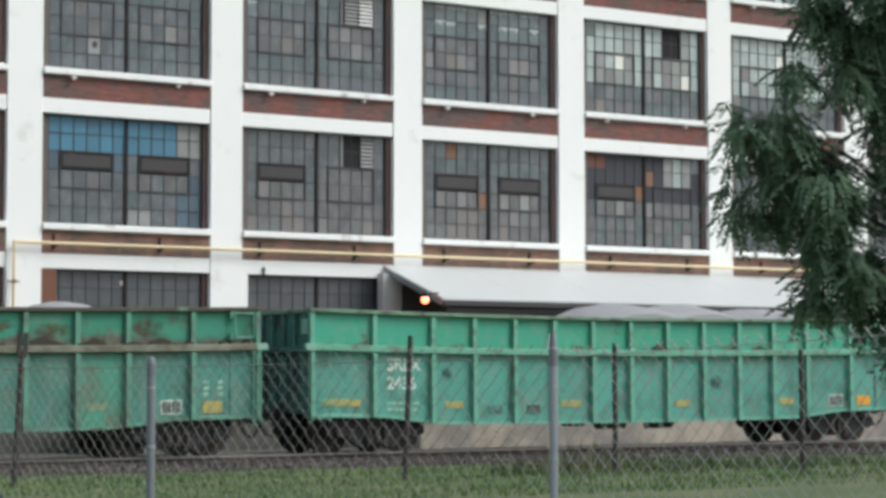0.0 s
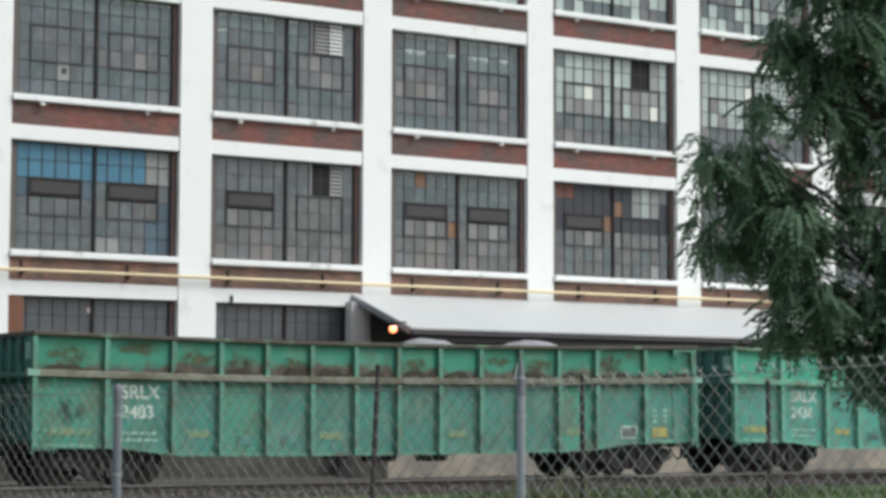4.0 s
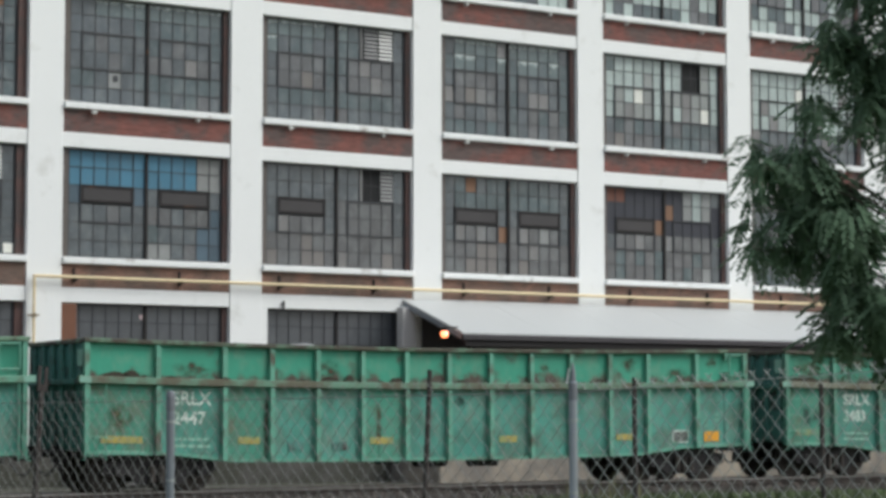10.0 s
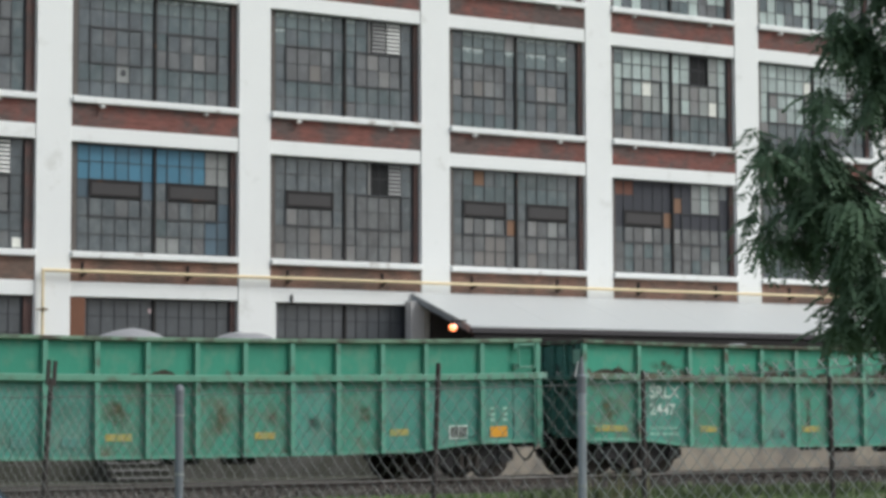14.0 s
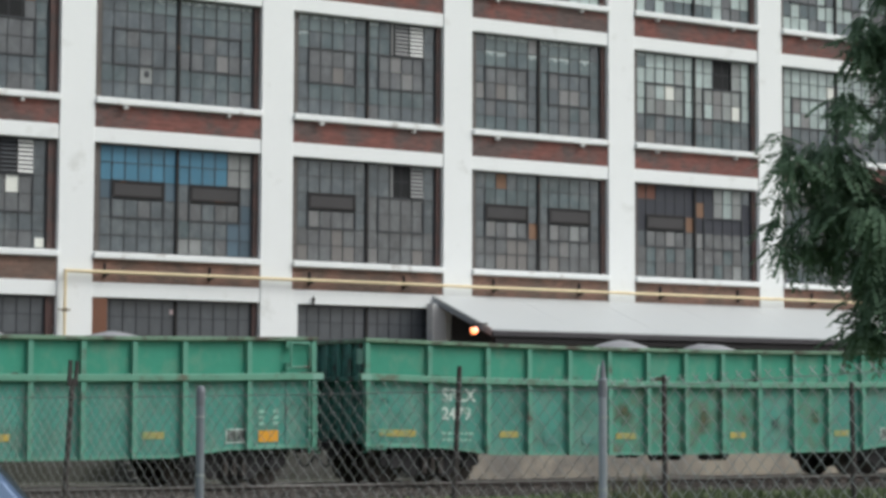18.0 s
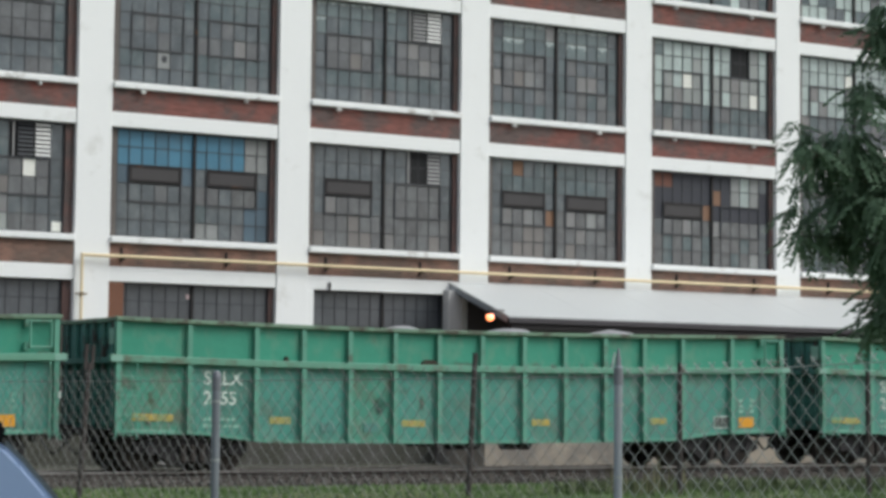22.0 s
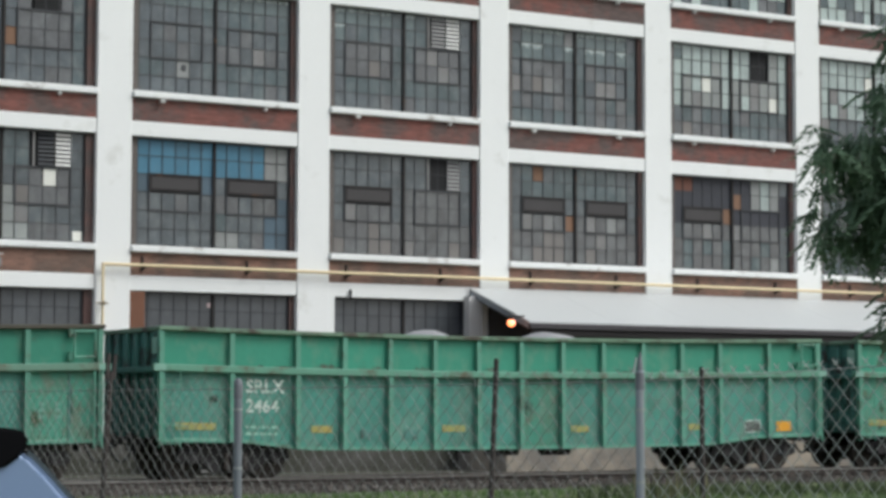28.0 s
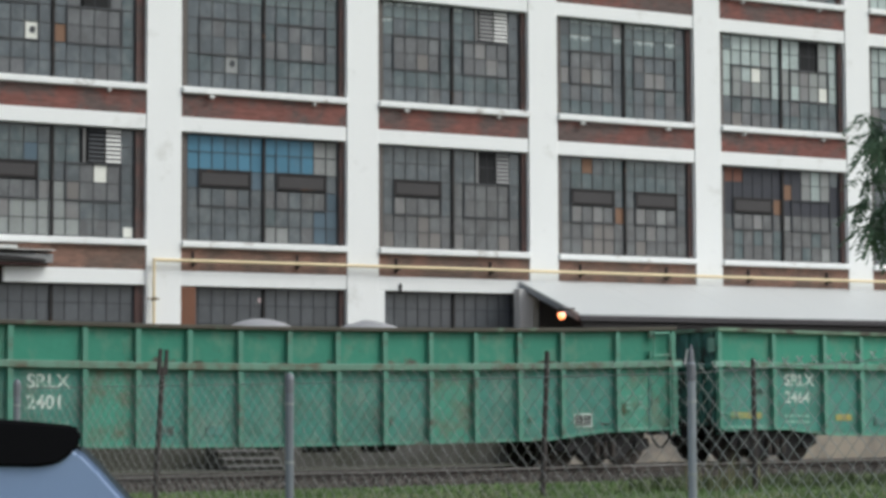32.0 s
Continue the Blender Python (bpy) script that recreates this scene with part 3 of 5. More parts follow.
def build_factory():
    rng = random.Random(11)
    hall = tagged(new("factory_building"), "large white concrete factory with brick spandrels and steel-sash windows", "building")
    first, last, top = -1, 7, SILL2 + 3 * STOREY + 1.2

    def px(i):
        return P1X + (i - 1) * BAY

    pil = mesh_of("pillar", bevel(box(B(), -PIL / 2, 0, 0, PIL / 2, 0.7, top), 0.015), WHITE)
    for i in range(first, last + 2):
        part("pillar", pil, WHITE, hall, "white painted concrete pillar", at=(px(i), FACE, 0))
    part("pillar_foot", bevel(box(B(), px(2) + PIL / 2 - 0.05, FACE + 0.004, 0, px(2) + PIL / 2 + 0.19, FACE + 0.6, SILL2 - 1.01), 0.012), WHITE, hall, "white pilaster strip beside the pillar")
    span = BAY - PIL
    sill = mesh_of("sill", bevel(box(B(), 0, -0.10, 0.05, span, 0.5, 0.228), 0.02), SILLS)
    brick = mesh_of("spandrel", box(B(), 0, 0.0, -0.60, span, 0.32, 0.05), BRICK)
    brickt = mesh_of("spandrel", box(B(), 0, 0.0, -0.60, span, 0.32, 0.05), BRICKT)
    beam = mesh_of("lintel", bevel(box(B(), 0, 0.0, -0.41, span, 0.5, 0), 0.012), WHITE)
    jl = mesh_of("jamb", box(B(), 0, 0.14, 0, JAMB_L, 0.3, GH), JAMBL)
    jg = mesh_of("jamb", box(B(), 0, 0.14, 0, JAMB_L, 0.3, GH), JAMBO)
    jr = mesh_of("jamb", box(B(), 0, 0.12, 0, JAMB_R, 0.3, GH), JAMB)
    jw = mesh_of("jamb", box(B(), 0, 0.12, 0, JAMB_R + 0.09, 0.3, GH), JAMB)
    for i in range(first, last + 1):
        x = px(i) + PIL / 2
        more = 0.09 if i == 0 else 0
        for s in range(1, 6):
            zs = SILL2 + (s - 2) * STOREY
            if s > 1:
                part("spandrel", brick if s > 2 else brickt, BRICK, hall, "weathered red brick spandrel" if s > 2 else "dusty brown brick spandrel", at=(x, FACE + 0.04, zs))
                if (i, s) == (0, 2):
                    part("lintel", bevel(box(B(), 17.12, FACE + 0.03, zs - 1.01, x + span, FACE + 0.53, zs - 0.60), 0.012), WHITE, hall, "shorter white concrete beam beside the awning")
                    # set-back dark sheet, its colour standing for the shade under the awning
                    part("awning_recess", box(B(), x, FACE + 0.2, zs - 1.01, 17.115, FACE + 0.5, zs - 0.605), SOFFIT, hall, "dark sheet standing for the shade under the awning")
                else:
                    part("lintel", beam, WHITE, hall, "white concrete beam", at=(x, FACE + 0.03, zs - 0.60))
            part("sill", sill, WHITE, hall, "white concrete window sill", at=(x, FACE, zs + rng.uniform(-0.008, 0.008)))
            if s == 5 or not 0 <= i <= 6:
                if s < 5:
                    part("infill_wall", box(B(), x, FACE + 0.2, zs + 0.228, x + span, FACE + 0.4, zs + 0.228 + GH + 0.02), BRICK, hall)
                continue
            if (i, s) == (1, 1):
                part("jamb_face", bevel(box(B(), x, FACE + 0.055, zs + 0.232, x + 0.46, FACE + 0.185, zs + 0.23 + GH), 0.01), JAMBO, hall, "worn orange-brown brick pier beside the window")
            part("jamb", jl if s > 1 else jg, JAMB, hall, "grey-brown brick jamb" if s > 1 else "orange-brown brick jamb", at=(x, FACE + 0.05, zs + 0.23))
            part("jamb", jw if more else jr, JAMB, hall, "brown brick jamb", at=(x + span - JAMB_R - more, FACE + 0.05, zs + 0.23))
            if s > 1:
                sash_window(hall, i, s, x + JAMB_L - more, zs + 0.232, rng)
            else:
                win = part("window", sash_mesh("outer"), SASH, hall, "dark ground-floor window with grimy slate-grey panes", at=(x + JAMB_L - more, FACE + 0.26, zs + 0.232))
                for c in range(1, COLS):
                    part("mullion" if c == 6 else "glazing_bar", sash_mesh("mullion" if c == 6 else "upright"), SASH, win, at=(c * CW, 0, 0))
                for r in range(1, ROWS):
                    part("glazing_bar", sash_mesh("level"), SASH, win, at=(0, 0, r * RH))
                for r in range(ROWS):
                    for c in range(COLS):
                        part("pane", pane_of("d"), None, win, at=(c * CW, 0.008, r * RH))
    x0, x1 = px(first) - PIL / 2, px(last + 1) + PIL / 2
    part("base_wall", box(B(), x0, FACE + 0.06, -0.3, x1, FACE + 0.5, SILL2 - STOREY), GREYC, hall, "grey concrete base wall")
    part("parapet", bevel(box(B(), x0, FACE - 0.05, top, x1, FACE + 0.7, top + 0.9), 0.03), WHITE, hall, "white parapet")
    part("roof", box(B(), x0, FACE + 0.7, top, x1, FACE + 18, top + 0.3), GREYC, hall)
    part("back_wall", box(B(), x0, FACE + 18, -0.3, x1, FACE + 18.4, top + 0.3), BRICK, hall)
    for xx in (x0, x1 - 0.4):
        part("side_wall", box(B(), xx, FACE + 0.7, -0.3, xx + 0.4, FACE + 18, top), BRICK, hall)
    for s in range(1, 5):
        z = SILL2 + (s - 2) * STOREY - 0.8
        part("floor_slab", box(B(), x0 + 0.4, FACE + 0.55, z - 0.25, x1 - 0.4, FACE + 18, z), INSIDE, hall)
    # white insulators on the spandrels
    for i in range(0, 7):
        for s in (3, 4):
            for q in (0.87, 4.0):
                z = SILL2 + (s - 2) * STOREY - 0.025
                x = px(i) + PIL / 2 + q + rng.uniform(-0.04, 0.04)
                b = tagged(new("floodlight"), "small white lamp fixed to the brick spandrel", "lamp", "lamps on the brickwork")
                b.location = (x, FACE + 0.04, z)
                bm = B()
                rod(bm, (0, 0, 0), (0, -0.12, 0.0), 0.03, 8)
                part("bracket", bm, FLAT_WHITE, b)
                bm = B()
                wide = rng.choice((0.045, 0.05, 0.08))
                box(bm, -wide, -0.2, -0.045, wide, -0.10, 0.045)
                part("housing", bevel(bm, 0.02, 2), FLAT_WHITE, b)
    spout = tagged(new("drain_spout"), "short dark pipe stub on the white beam", "pipe")
    spout.location = (28.89, FACE + 0.03, 5.08)
    part("stub", rod(B(), (0, -0.05, -0.1), (0, -0.05, 0.16), 0.03, 8), SOFFIT, spout)
    part("strap", box(B(), -0.04, -0.09, 0.05, 0.04, 0.0, 0.08), SOFFIT, spout)
    # plain pale pink plate added for a small dot on the pane
    dot = tagged(new("window_notice"), "small pale pink plate on a dark window", "sign")
    dot.location = (24.555, FACE + 0.255, 4.68)
    part("sheet", box(B(), -0.045, -0.006, -0.065, 0.045, 0.0, 0.065), PINK_DOT, dot)
    # gas pipe
    pipe = tagged(new("gas_pipe"), "yellow painted gas pipe running along the facade", "pipe")
    zp, yp, xp = 5.70, FACE - 0.17, 21.245
    bm = B()
    rod(bm, (xp, yp, zp), (px(8), yp, zp), 0.045, 10)
    part("pipe_run", bm, YELLOW, pipe)
    bm = B()
    rod(bm, (xp, yp, 1.2), (xp, yp, zp + 0.03), 0.04, 10)
    part("riser", bm, YELLOW, pipe)
    bm = B()
    rod(bm, (xp - 0.2, yp - 0.05, 4.635), (xp + 0.14, yp - 0.05, 4.635), 0.022, 8)
    rod(bm, (xp, yp - 0.09, 4.635), (xp, yp + 0.08, 4.635), 0.055, 10)
    part("valve", bm, VALVE, pipe, "brown valve with a handle")
    for k in range(14):
        x = 22.45 + k * 3.157
        bm = B()
        box(bm, x - 0.03, yp - 0.07, zp - 0.09, x + 0.03, FACE + 0.06, zp - 0.045)
        box(bm, x - 0.025, FACE - 0.02, zp - 0.15, x + 0.025, FACE + 0.05, zp + 0.25)
        part("pipe_bracket", bm, SOFFIT, pipe, "dark steel bracket")


CAN_X0, CAN_OUT, CAN_TOP, CAN_LOW = 32.92, 51.5, 5.395, 4.305


def build_dock():
    can = tagged(new("loading_canopy"), "long sloping canopy with a white sheet roof over the loading dock", "canopy")
    x0, x1 = CAN_X0, 66.0
    sheet = [(FACE, CAN_TOP), (CAN_OUT, CAN_LOW), (CAN_OUT, CAN_LOW - 0.05), (FACE, CAN_TOP - 0.05)]
    n = 11
    for k in range(n):
        a, b = x0 + (x1 - x0) * k / n, x0 + (x1 - x0) * (k + 1) / n - 0.006
        part("roof_sheet", prism(B(), sheet, "x", a, b), ROOF, can)
    part("fascia", bevel(box(B(), x0, CAN_OUT - 0.05, CAN_LOW - 0.21, x1, CAN_OUT + 0.06, CAN_LOW - 0.055), 0.01), FASCIA, can, "grey weathered edge board")
    part("edge_beam", bevel(box(B(), x0 + 0.12, CAN_OUT + 0.02, CAN_LOW - 0.40, x1, CAN_OUT + 0.16, CAN_LOW - 0.215), 0.01), SOFFIT, can, "dark steel beam under the edge")
    part("gable", prism(B(), [(FACE, CAN_TOP - 0.06), (CAN_OUT + 0.06, CAN_LOW - 0.06), (CAN_OUT + 0.06, CAN_LOW - 0.2), (FACE, CAN_TOP - 0.22)], "x", x0 + 0.02, x0 + 0.1), GALV, can, "grey steel end rafter")
    for k in range(1, 12):
        a = x0 + k * 3.0
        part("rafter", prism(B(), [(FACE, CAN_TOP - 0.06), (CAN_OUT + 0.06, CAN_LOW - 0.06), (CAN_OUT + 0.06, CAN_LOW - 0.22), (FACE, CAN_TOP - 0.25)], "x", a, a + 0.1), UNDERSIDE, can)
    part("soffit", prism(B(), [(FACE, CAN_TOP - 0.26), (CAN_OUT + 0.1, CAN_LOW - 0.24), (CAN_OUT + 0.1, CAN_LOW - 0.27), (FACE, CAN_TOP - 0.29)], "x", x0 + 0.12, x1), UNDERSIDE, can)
    for k in range(6):
        a = x0 + 0.5 + k * 6.1
        bm = box(B(), a, CAN_OUT + 0.4, 1.1, a + 0.2, CAN_OUT + 0.6, CAN_LOW - 0.1)
        part("canopy_column", bevel(bm, 0.01), SOFFIT, can)
    bm = box(B(), 32.70, FACE - 0.35, 1.0, 33.17, FACE - 0.003, CAN_TOP - 0.25)
    tagged(part("canopy_pier", bevel(bm, 0.01), PIERC), "grey concrete pier at the canopy's end", "pier", kind="structure")
    # added dark panels over the pillars, standing for the canopy's shade
    wall = tagged(new("dock_wall"), "dark grey panels standing for the shade under the canopy", "wall", kind="structure")
    for k in range(27):
        a = 33.55 + k * 1.2
        part("wall_panel", box(B(), a, FACE - 0.09, 1.16, a + 1.19, FACE - 0.02, 4.85), SHADE_PANELS, wall)
    dock = tagged(new("loading_dock"), "tan concrete loading dock along the factory", "dock")
    part("dock_body", bevel(box(B(), 31.6, 50.6, -0.1, 68, FACE + 0.05, 1.15), 0.02), CONCRETE, dock)
    part("dock_edge", bevel(box(B(), 31.6, 50.52, 1.0, 68, 50.6, 1.17), 0.01), SOFFIT, dock, "dark steel edge angle")
    wall = bevel(box(B(), 10, FACE - 1.6, -0.1, 31.55, FACE - 0.9, 0.95), 0.02)
    tagged(part("platform_wall", wall, GREYC), "low grey concrete platform wall at the factory's foot", "wall", kind="structure")
    # steps up to the dock
    st = tagged(new("dock_steps"), "flight of concrete steps with pale worn edges", "steps")
    xs, w = 21.95, 1.62
    for k in range(5):
        part("tread", bevel(box(B(), xs, 51.2 + k * 0.3, 0.19 * k + 0.13, xs + w, 51.5 + k * 0.3 + 0.05, 0.19 * (k + 1)), 0.01), PALE, st, "pale worn step edge")
        part("riser_block", box(B(), xs + 0.03, 51.26 + k * 0.3, -0.05, xs + w - 0.03, 51.56 + k * 0.3, 0.19 * k + 0.127), GREYC, st)
    # lit lamp under the canopy's end
    lamp = tagged(new("dock_lamp"), "lit orange sodium lamp hung at the canopy's end", "lamp")
    lamp.location = (32.535, 51.85, 4.26)
    bm = B()
    bmesh.ops.create_uvsphere(bm, u_segments=16, v_segments=10, radius=0.115)
    part("bulb", bm, BULB, lamp, "glowing orange globe")
    bm = rod(B(), (0, 0, 0.08), (0, 0, 0.2), 0.09, 12, 0.05)
    rod(bm, (0, 0, 0.18), (0.45, 0, 0.2), 0.02, 8)
    part("lamp_arm", bm, SOFFIT, lamp)
    # small awning over the neighbouring bay
    aw = tagged(new("door_awning"), "small awning with a white roof over a dark front panel", "awning")
    part("awning_roof", prism(B(), [(FACE - 0.003, 6.0), (FACE - 0.45, 5.965), (FACE - 0.45, 5.86), (FACE - 0.003, 5.90)], "x", 12.6, 17.34), FLAT_WHITE, aw, "white sheet roof")
    part("edge_strip", box(B(), 17.34, FACE - 0.4, 5.845, 18.38, FACE + 0.03, 5.868), FLAT_WHITE, aw, "thin white edge strip")
    # dark strip put in as the shade below the roof edge
    part("shadow_gap", box(B(), 12.7, FACE - 0.36, 5.77, 17.85, FACE - 0.003, 5.842), SOFFIT, aw, "dark strip painted as shade under the roof edge")
    part("side_box", bevel(box(B(), 12.8, FACE - 0.3, 5.53, 18.36, FACE + 0.03, 5.765), 0.01), GREY_METAL, aw, "grey metal side box")
    part("front_beam", prism(B(), [(12.8, 5.78), (17.3, 5.67), (18.12, 5.605), (18.1, 5.55), (12.8, 5.62)], "y", FACE - 0.42, FACE - 0.303), SOFFIT, aw, "dark sagging front beam")
    part("red_band", box(B(), 12.7, FACE - 0.29, 5.45, 18.05, FACE + 0.03, 5.526), REDBAND, aw, "dull red band")


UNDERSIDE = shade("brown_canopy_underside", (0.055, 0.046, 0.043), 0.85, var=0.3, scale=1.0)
FASCIA = shade("grey_fascia_board", (0.052, 0.047, 0.051), 0.8, var=0.25, scale=1.2)
VALVE = shade("brown_valve_metal", (0.22, 0.17, 0.10), 0.6, var=0.2)
REDBAND = shade("dull_red_paint", (0.10, 0.045, 0.04), 0.6, var=0.3)
PIERC = shade("light_grey_concrete", (0.54, 0.53, 0.52), 0.85, var=0.12, scale=1)
# dark colour that paints the shade under the canopy
SHADE_PANELS = shade("dark_shade_panels", (0.055, 0.05, 0.05), 0.8, var=0.3, scale=1.5)
PALE = shade("pale_worn_concrete", (0.125, 0.12, 0.115), 0.8, var=0.15)


# ---- the train ----
CAR_L, PITCH, WIDE, BOT, TOPZ = 16.64, 17.78, 3.05, 0.77, 3.01
MID0, MID1 = 2.125, 2.27      # the waist rail, above the rail head
FEET = [0.0, 1.57, 3.03] + [3.03 + 1.068 * k for k in range(1, 11)] + [15.12, CAR_L]


coils = []


def coil():
    """A stubby coil spring as one turned piece."""
    if not coils:
        bm = B()
        prev = None
        for k in range(13):
            r = 0.078 if k % 2 else 0.055
            ringv = [bm.verts.new((r * math.cos(0.628 * j), r * math.sin(0.628 * j), k * 0.028)) for j in range(10)]
            if prev:
                for j in range(10):
                    bm.faces.new((prev[j], prev[(j + 1) % 10], ringv[(j + 1) % 10], ringv[j]))
            prev = ringv
        coils.append(mesh_of("spring", bm, WHEEL))
    return coils[0]


def sag(x):
    """How far an old car body stands over or under its straight line, x metres from its left end."""
    return -0.055 + 0.095 * (2 * x / CAR_L - 1) ** 2


def bend(obs):
    """Lets the body parts follow the car's sag."""
    for o in obs:
        if o.type != "MESH" or not o.data.vertices:
            continue
        bm = bmesh.new()
        bm.from_mesh(o.data)
        xs = [v.co.x for v in bm.verts]
        a, b = min(xs), max(xs)
        n = int((b - a) / 1.2)
        for k in range(1, n):
            bmesh.ops.bisect_plane(bm, geom=bm.verts[:] + bm.edges[:] + bm.faces[:], plane_co=(a + (b - a) * k / n, 0, 0), plane_no=(1, 0, 0))
        for v in bm.verts:
            v.co.z += sag(v.co.x + o.location.x)
        bm.to_mesh(o.data)
        bm.free()


def gondola():
    """An open gondola car; x along the track from its left end, y from its near side, z from the rail head."""
    car = tagged(new("gondola_car"), "green steel gondola car with ribbed sides, rust and stencilled marks", "rail car", "cars of the freight train")
    L = CAR_L

    def belly(x):
        e = min(x, L - x)
        return BOT - 0.13 * min(max((e - 1.9) / 1.3, 0), 1)

    for a, b in zip(FEET[:-1], FEET[1:]):
        a, b = a + 0.06, b - 0.06
        bm = B()
        prism(bm, [(a, belly(a)), (b, belly(b)), (b, MID0 + 0.01), (a, MID0 + 0.01)], "y", 0.13, 0.142)
        part("lower_panel", bm, LOWERS[0], car)
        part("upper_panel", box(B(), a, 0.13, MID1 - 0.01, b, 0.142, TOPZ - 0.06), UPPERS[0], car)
    for k, x in enumerate(FEET):
        w = 0.062
        x = min(max(x, w), L - w)
        bm = B()
        z0 = belly(x) - 0.01
        prism(bm, [(x - w, 0.145), (x - w * 0.95, 0.012), (x + w * 0.7, 0.012), (x + w, 0.145)], "z", z0, MID0)
        part("rib", bm, TRIMS[0], car)
        bm = prism(B(), [(x - w, 0.145), (x - w * 0.95, 0.03), (x + w * 0.7, 0.03), (x + w, 0.145)], "z", MID1, TOPZ - 0.06)
        part("upper_rib", bm, TRIMS[0], car)
    part("waist_rail", bevel(box(B(), -0.13, -0.015, MID0, L + 0.13, 0.13, MID1), 0.018), TRIMS[0], car, "pale green waist rail with rust")
    for a in (-0.125, L - 0.12):
        part("rail_end", box(B(), a, -0.022, MID0 + 0.012, a + 0.245, -0.0165, MID1 - 0.012), RAILEND, car, "pale worn end of the waist rail")
    part("top_chord", bevel(box(B(), -0.02, 0.0, TOPZ - 0.085, L + 0.02, 0.16, TOPZ), 0.015), CHORD, car, "dirty rusted top chord")
    part("side_sill", prism(B(), [(0, BOT - 0.02), (1.9, BOT - 0.02), (3.2, BOT - 0.15), (L - 3.2, BOT - 0.15), (L - 1.9, BOT - 0.02), (L, BOT - 0.02), (L, BOT + 0.04), (L - 1.9, BOT + 0.04), (L - 3.2, BOT - 0.09), (3.2, BOT - 0.09), (1.9, BOT + 0.04), (0, BOT + 0.04)], "y", 0.085, 0.15), TRIMS[0], car)
    part("far_side", box(B(), 0, WIDE - 0.12, BOT - 0.1, L, WIDE - 0.1, TOPZ - 0.04), ENDS, car)
    part("far_chord", bevel(box(B(), -0.02, WIDE - 0.16, TOPZ - 0.085, L + 0.02, WIDE, TOPZ), 0.015), CHORD, car)
    part("car_floor", box(B(), 0.12, 0.2, BOT + 0.12, L - 0.12, WIDE - 0.2, BOT + 0.2), UNDER, car)
    for e in (0, 1):
        s = -1 if e else 1
        x = L if e else 0
        lo, hi = sorted((x + s * 0.09, x + s * 0.102))
        end = part("end_wall", box(B(), lo, 0.115, BOT + 0.05, hi, WIDE - 0.115, TOPZ - 0.05), ENDS, car, "dark green ribbed end wall")
        for k in range(6):
            y = 0.3 + k * (WIDE - 0.6) / 5
            lo, hi = sorted((x + s * 0.005, x + s * 0.088))
            part("end_rib", bevel(box(B(), lo, y - 0.045, BOT + 0.1, hi, y + 0.045, TOPZ - 0.09), 0.012), ENDS, end)
        lo, hi = sorted((x - s * 0.02, x + s * 0.12))
        part("end_chord", bevel(box(B(), lo, 0.165, TOPZ - 0.1, hi, WIDE - 0.165, TOPZ - 0.01), 0.012), CHORD, car)
        lo, hi = sorted((x - s * 0.05, x + s * 0.085))
        part("end_rail", bevel(box(B(), lo, 0.135, MID0 - 0.02, hi, WIDE - 0.1, MID1 - 0.05), 0.015), ENDS, end)
        part("end_plate", box(B(), *([x + s * 0.001 if s > 0 else x - 0.004]), 0.17, MID1 + 0.2, x + 0.004 if s > 0 else x - 0.001, 0.42, MID1 + 0.52), FAINT, end, "pale stencilled plate")
        # ladder and grab irons on the corner
        lad = part("ladder", B(), TRIMS[0], car, "pale green steel corner ladder")
        bm = B()
        for yy in (-0.05,):
            for xx in (L - 0.22, L - 0.06) if e else (x - s * 0.02, x + s * 0.42):
                rod(bm, (xx, yy, BOT - 0.12), (xx, yy, MID0), 0.017 if e else 0.011, 6)
            for k in range(4):
                z = BOT - 0.05 + k * 0.38
                rod(bm, (x - s * 0.02, yy, z), (x + s * (0.22 if e else 0.42), yy, z), 0.009, 6)
            rod(bm, (x - s * 0.02, yy, BOT - 0.12), (x - s * 0.02, 0.1, BOT - 0.12), 0.014, 6)
        bm.to_mesh(lad.data)
        bm.free()
        bm = B()
        xa, xb = x + s * 0.2, x + s * 0.62
        if e:
            for a, b in (((xa, MID1 + 0.12), (xb, MID1 + 0.12)), ((xa, TOPZ - 0.13), (xb, TOPZ - 0.13)), ((xa, MID1 + 0.12), (xa, TOPZ - 0.13)), ((xb, MID1 + 0.12), (xb, TOPZ - 0.13))):
                rod(bm, (a[0], -0.02, a[1]), (b[0], -0.02, b[1]), 0.022, 6)
            for z in (MID1 + 0.14, TOPZ - 0.16):
                box(bm, xb - 0.09, 0.02, z - 0.07, xb + 0.01, 0.1, z + 0.07)
        else:
            rod(bm, (xa, 0.0, BOT + 0.3), (xb, 0.0, BOT + 0.3), 0.012, 6)
            rod(bm, (xa, 0.0, BOT + 0.3), (xa, 0.1, BOT + 0.3), 0.012, 6)
            rod(bm, (xb, 0.0, BOT + 0.3), (xb, 0.1, BOT + 0.3), 0.012, 6)
        part("grab_iron", bm, TRIMS[1], car, "bent steel grab iron")
        # coupler and draught gear
        bm = box(B(), x - s * 0.02 if s > 0 else x, 1.36, 0.6, x + 0.2 if s > 0 else x + 0.02, 1.7, 0.95)
        rod(bm, (x, 1.53, 0.80), (x - s * 0.42, 1.53, 0.80), 0.085, 8)
        lo, hi = sorted((x - s * 0.34, x - s * 0.60))
        box(bm, lo, 1.36, 0.66, hi, 1.7, 0.95)
        part("coupler", bm, UNDER, car, "black knuckle coupler")
        bm = tube(B(), [(x - s * (0.05 + 0.07 * k), 1.15, 0.7 - 0.32 * math.sin(math.pi * k / 8)) for k in range(9)], 0.025)
        part("air_hose", bm, RUBBER, car)
        # truck
        cx = x + s * 1.75
        tr = part("truck", B(), UNDER, car, "black cast-steel truck with two axles")
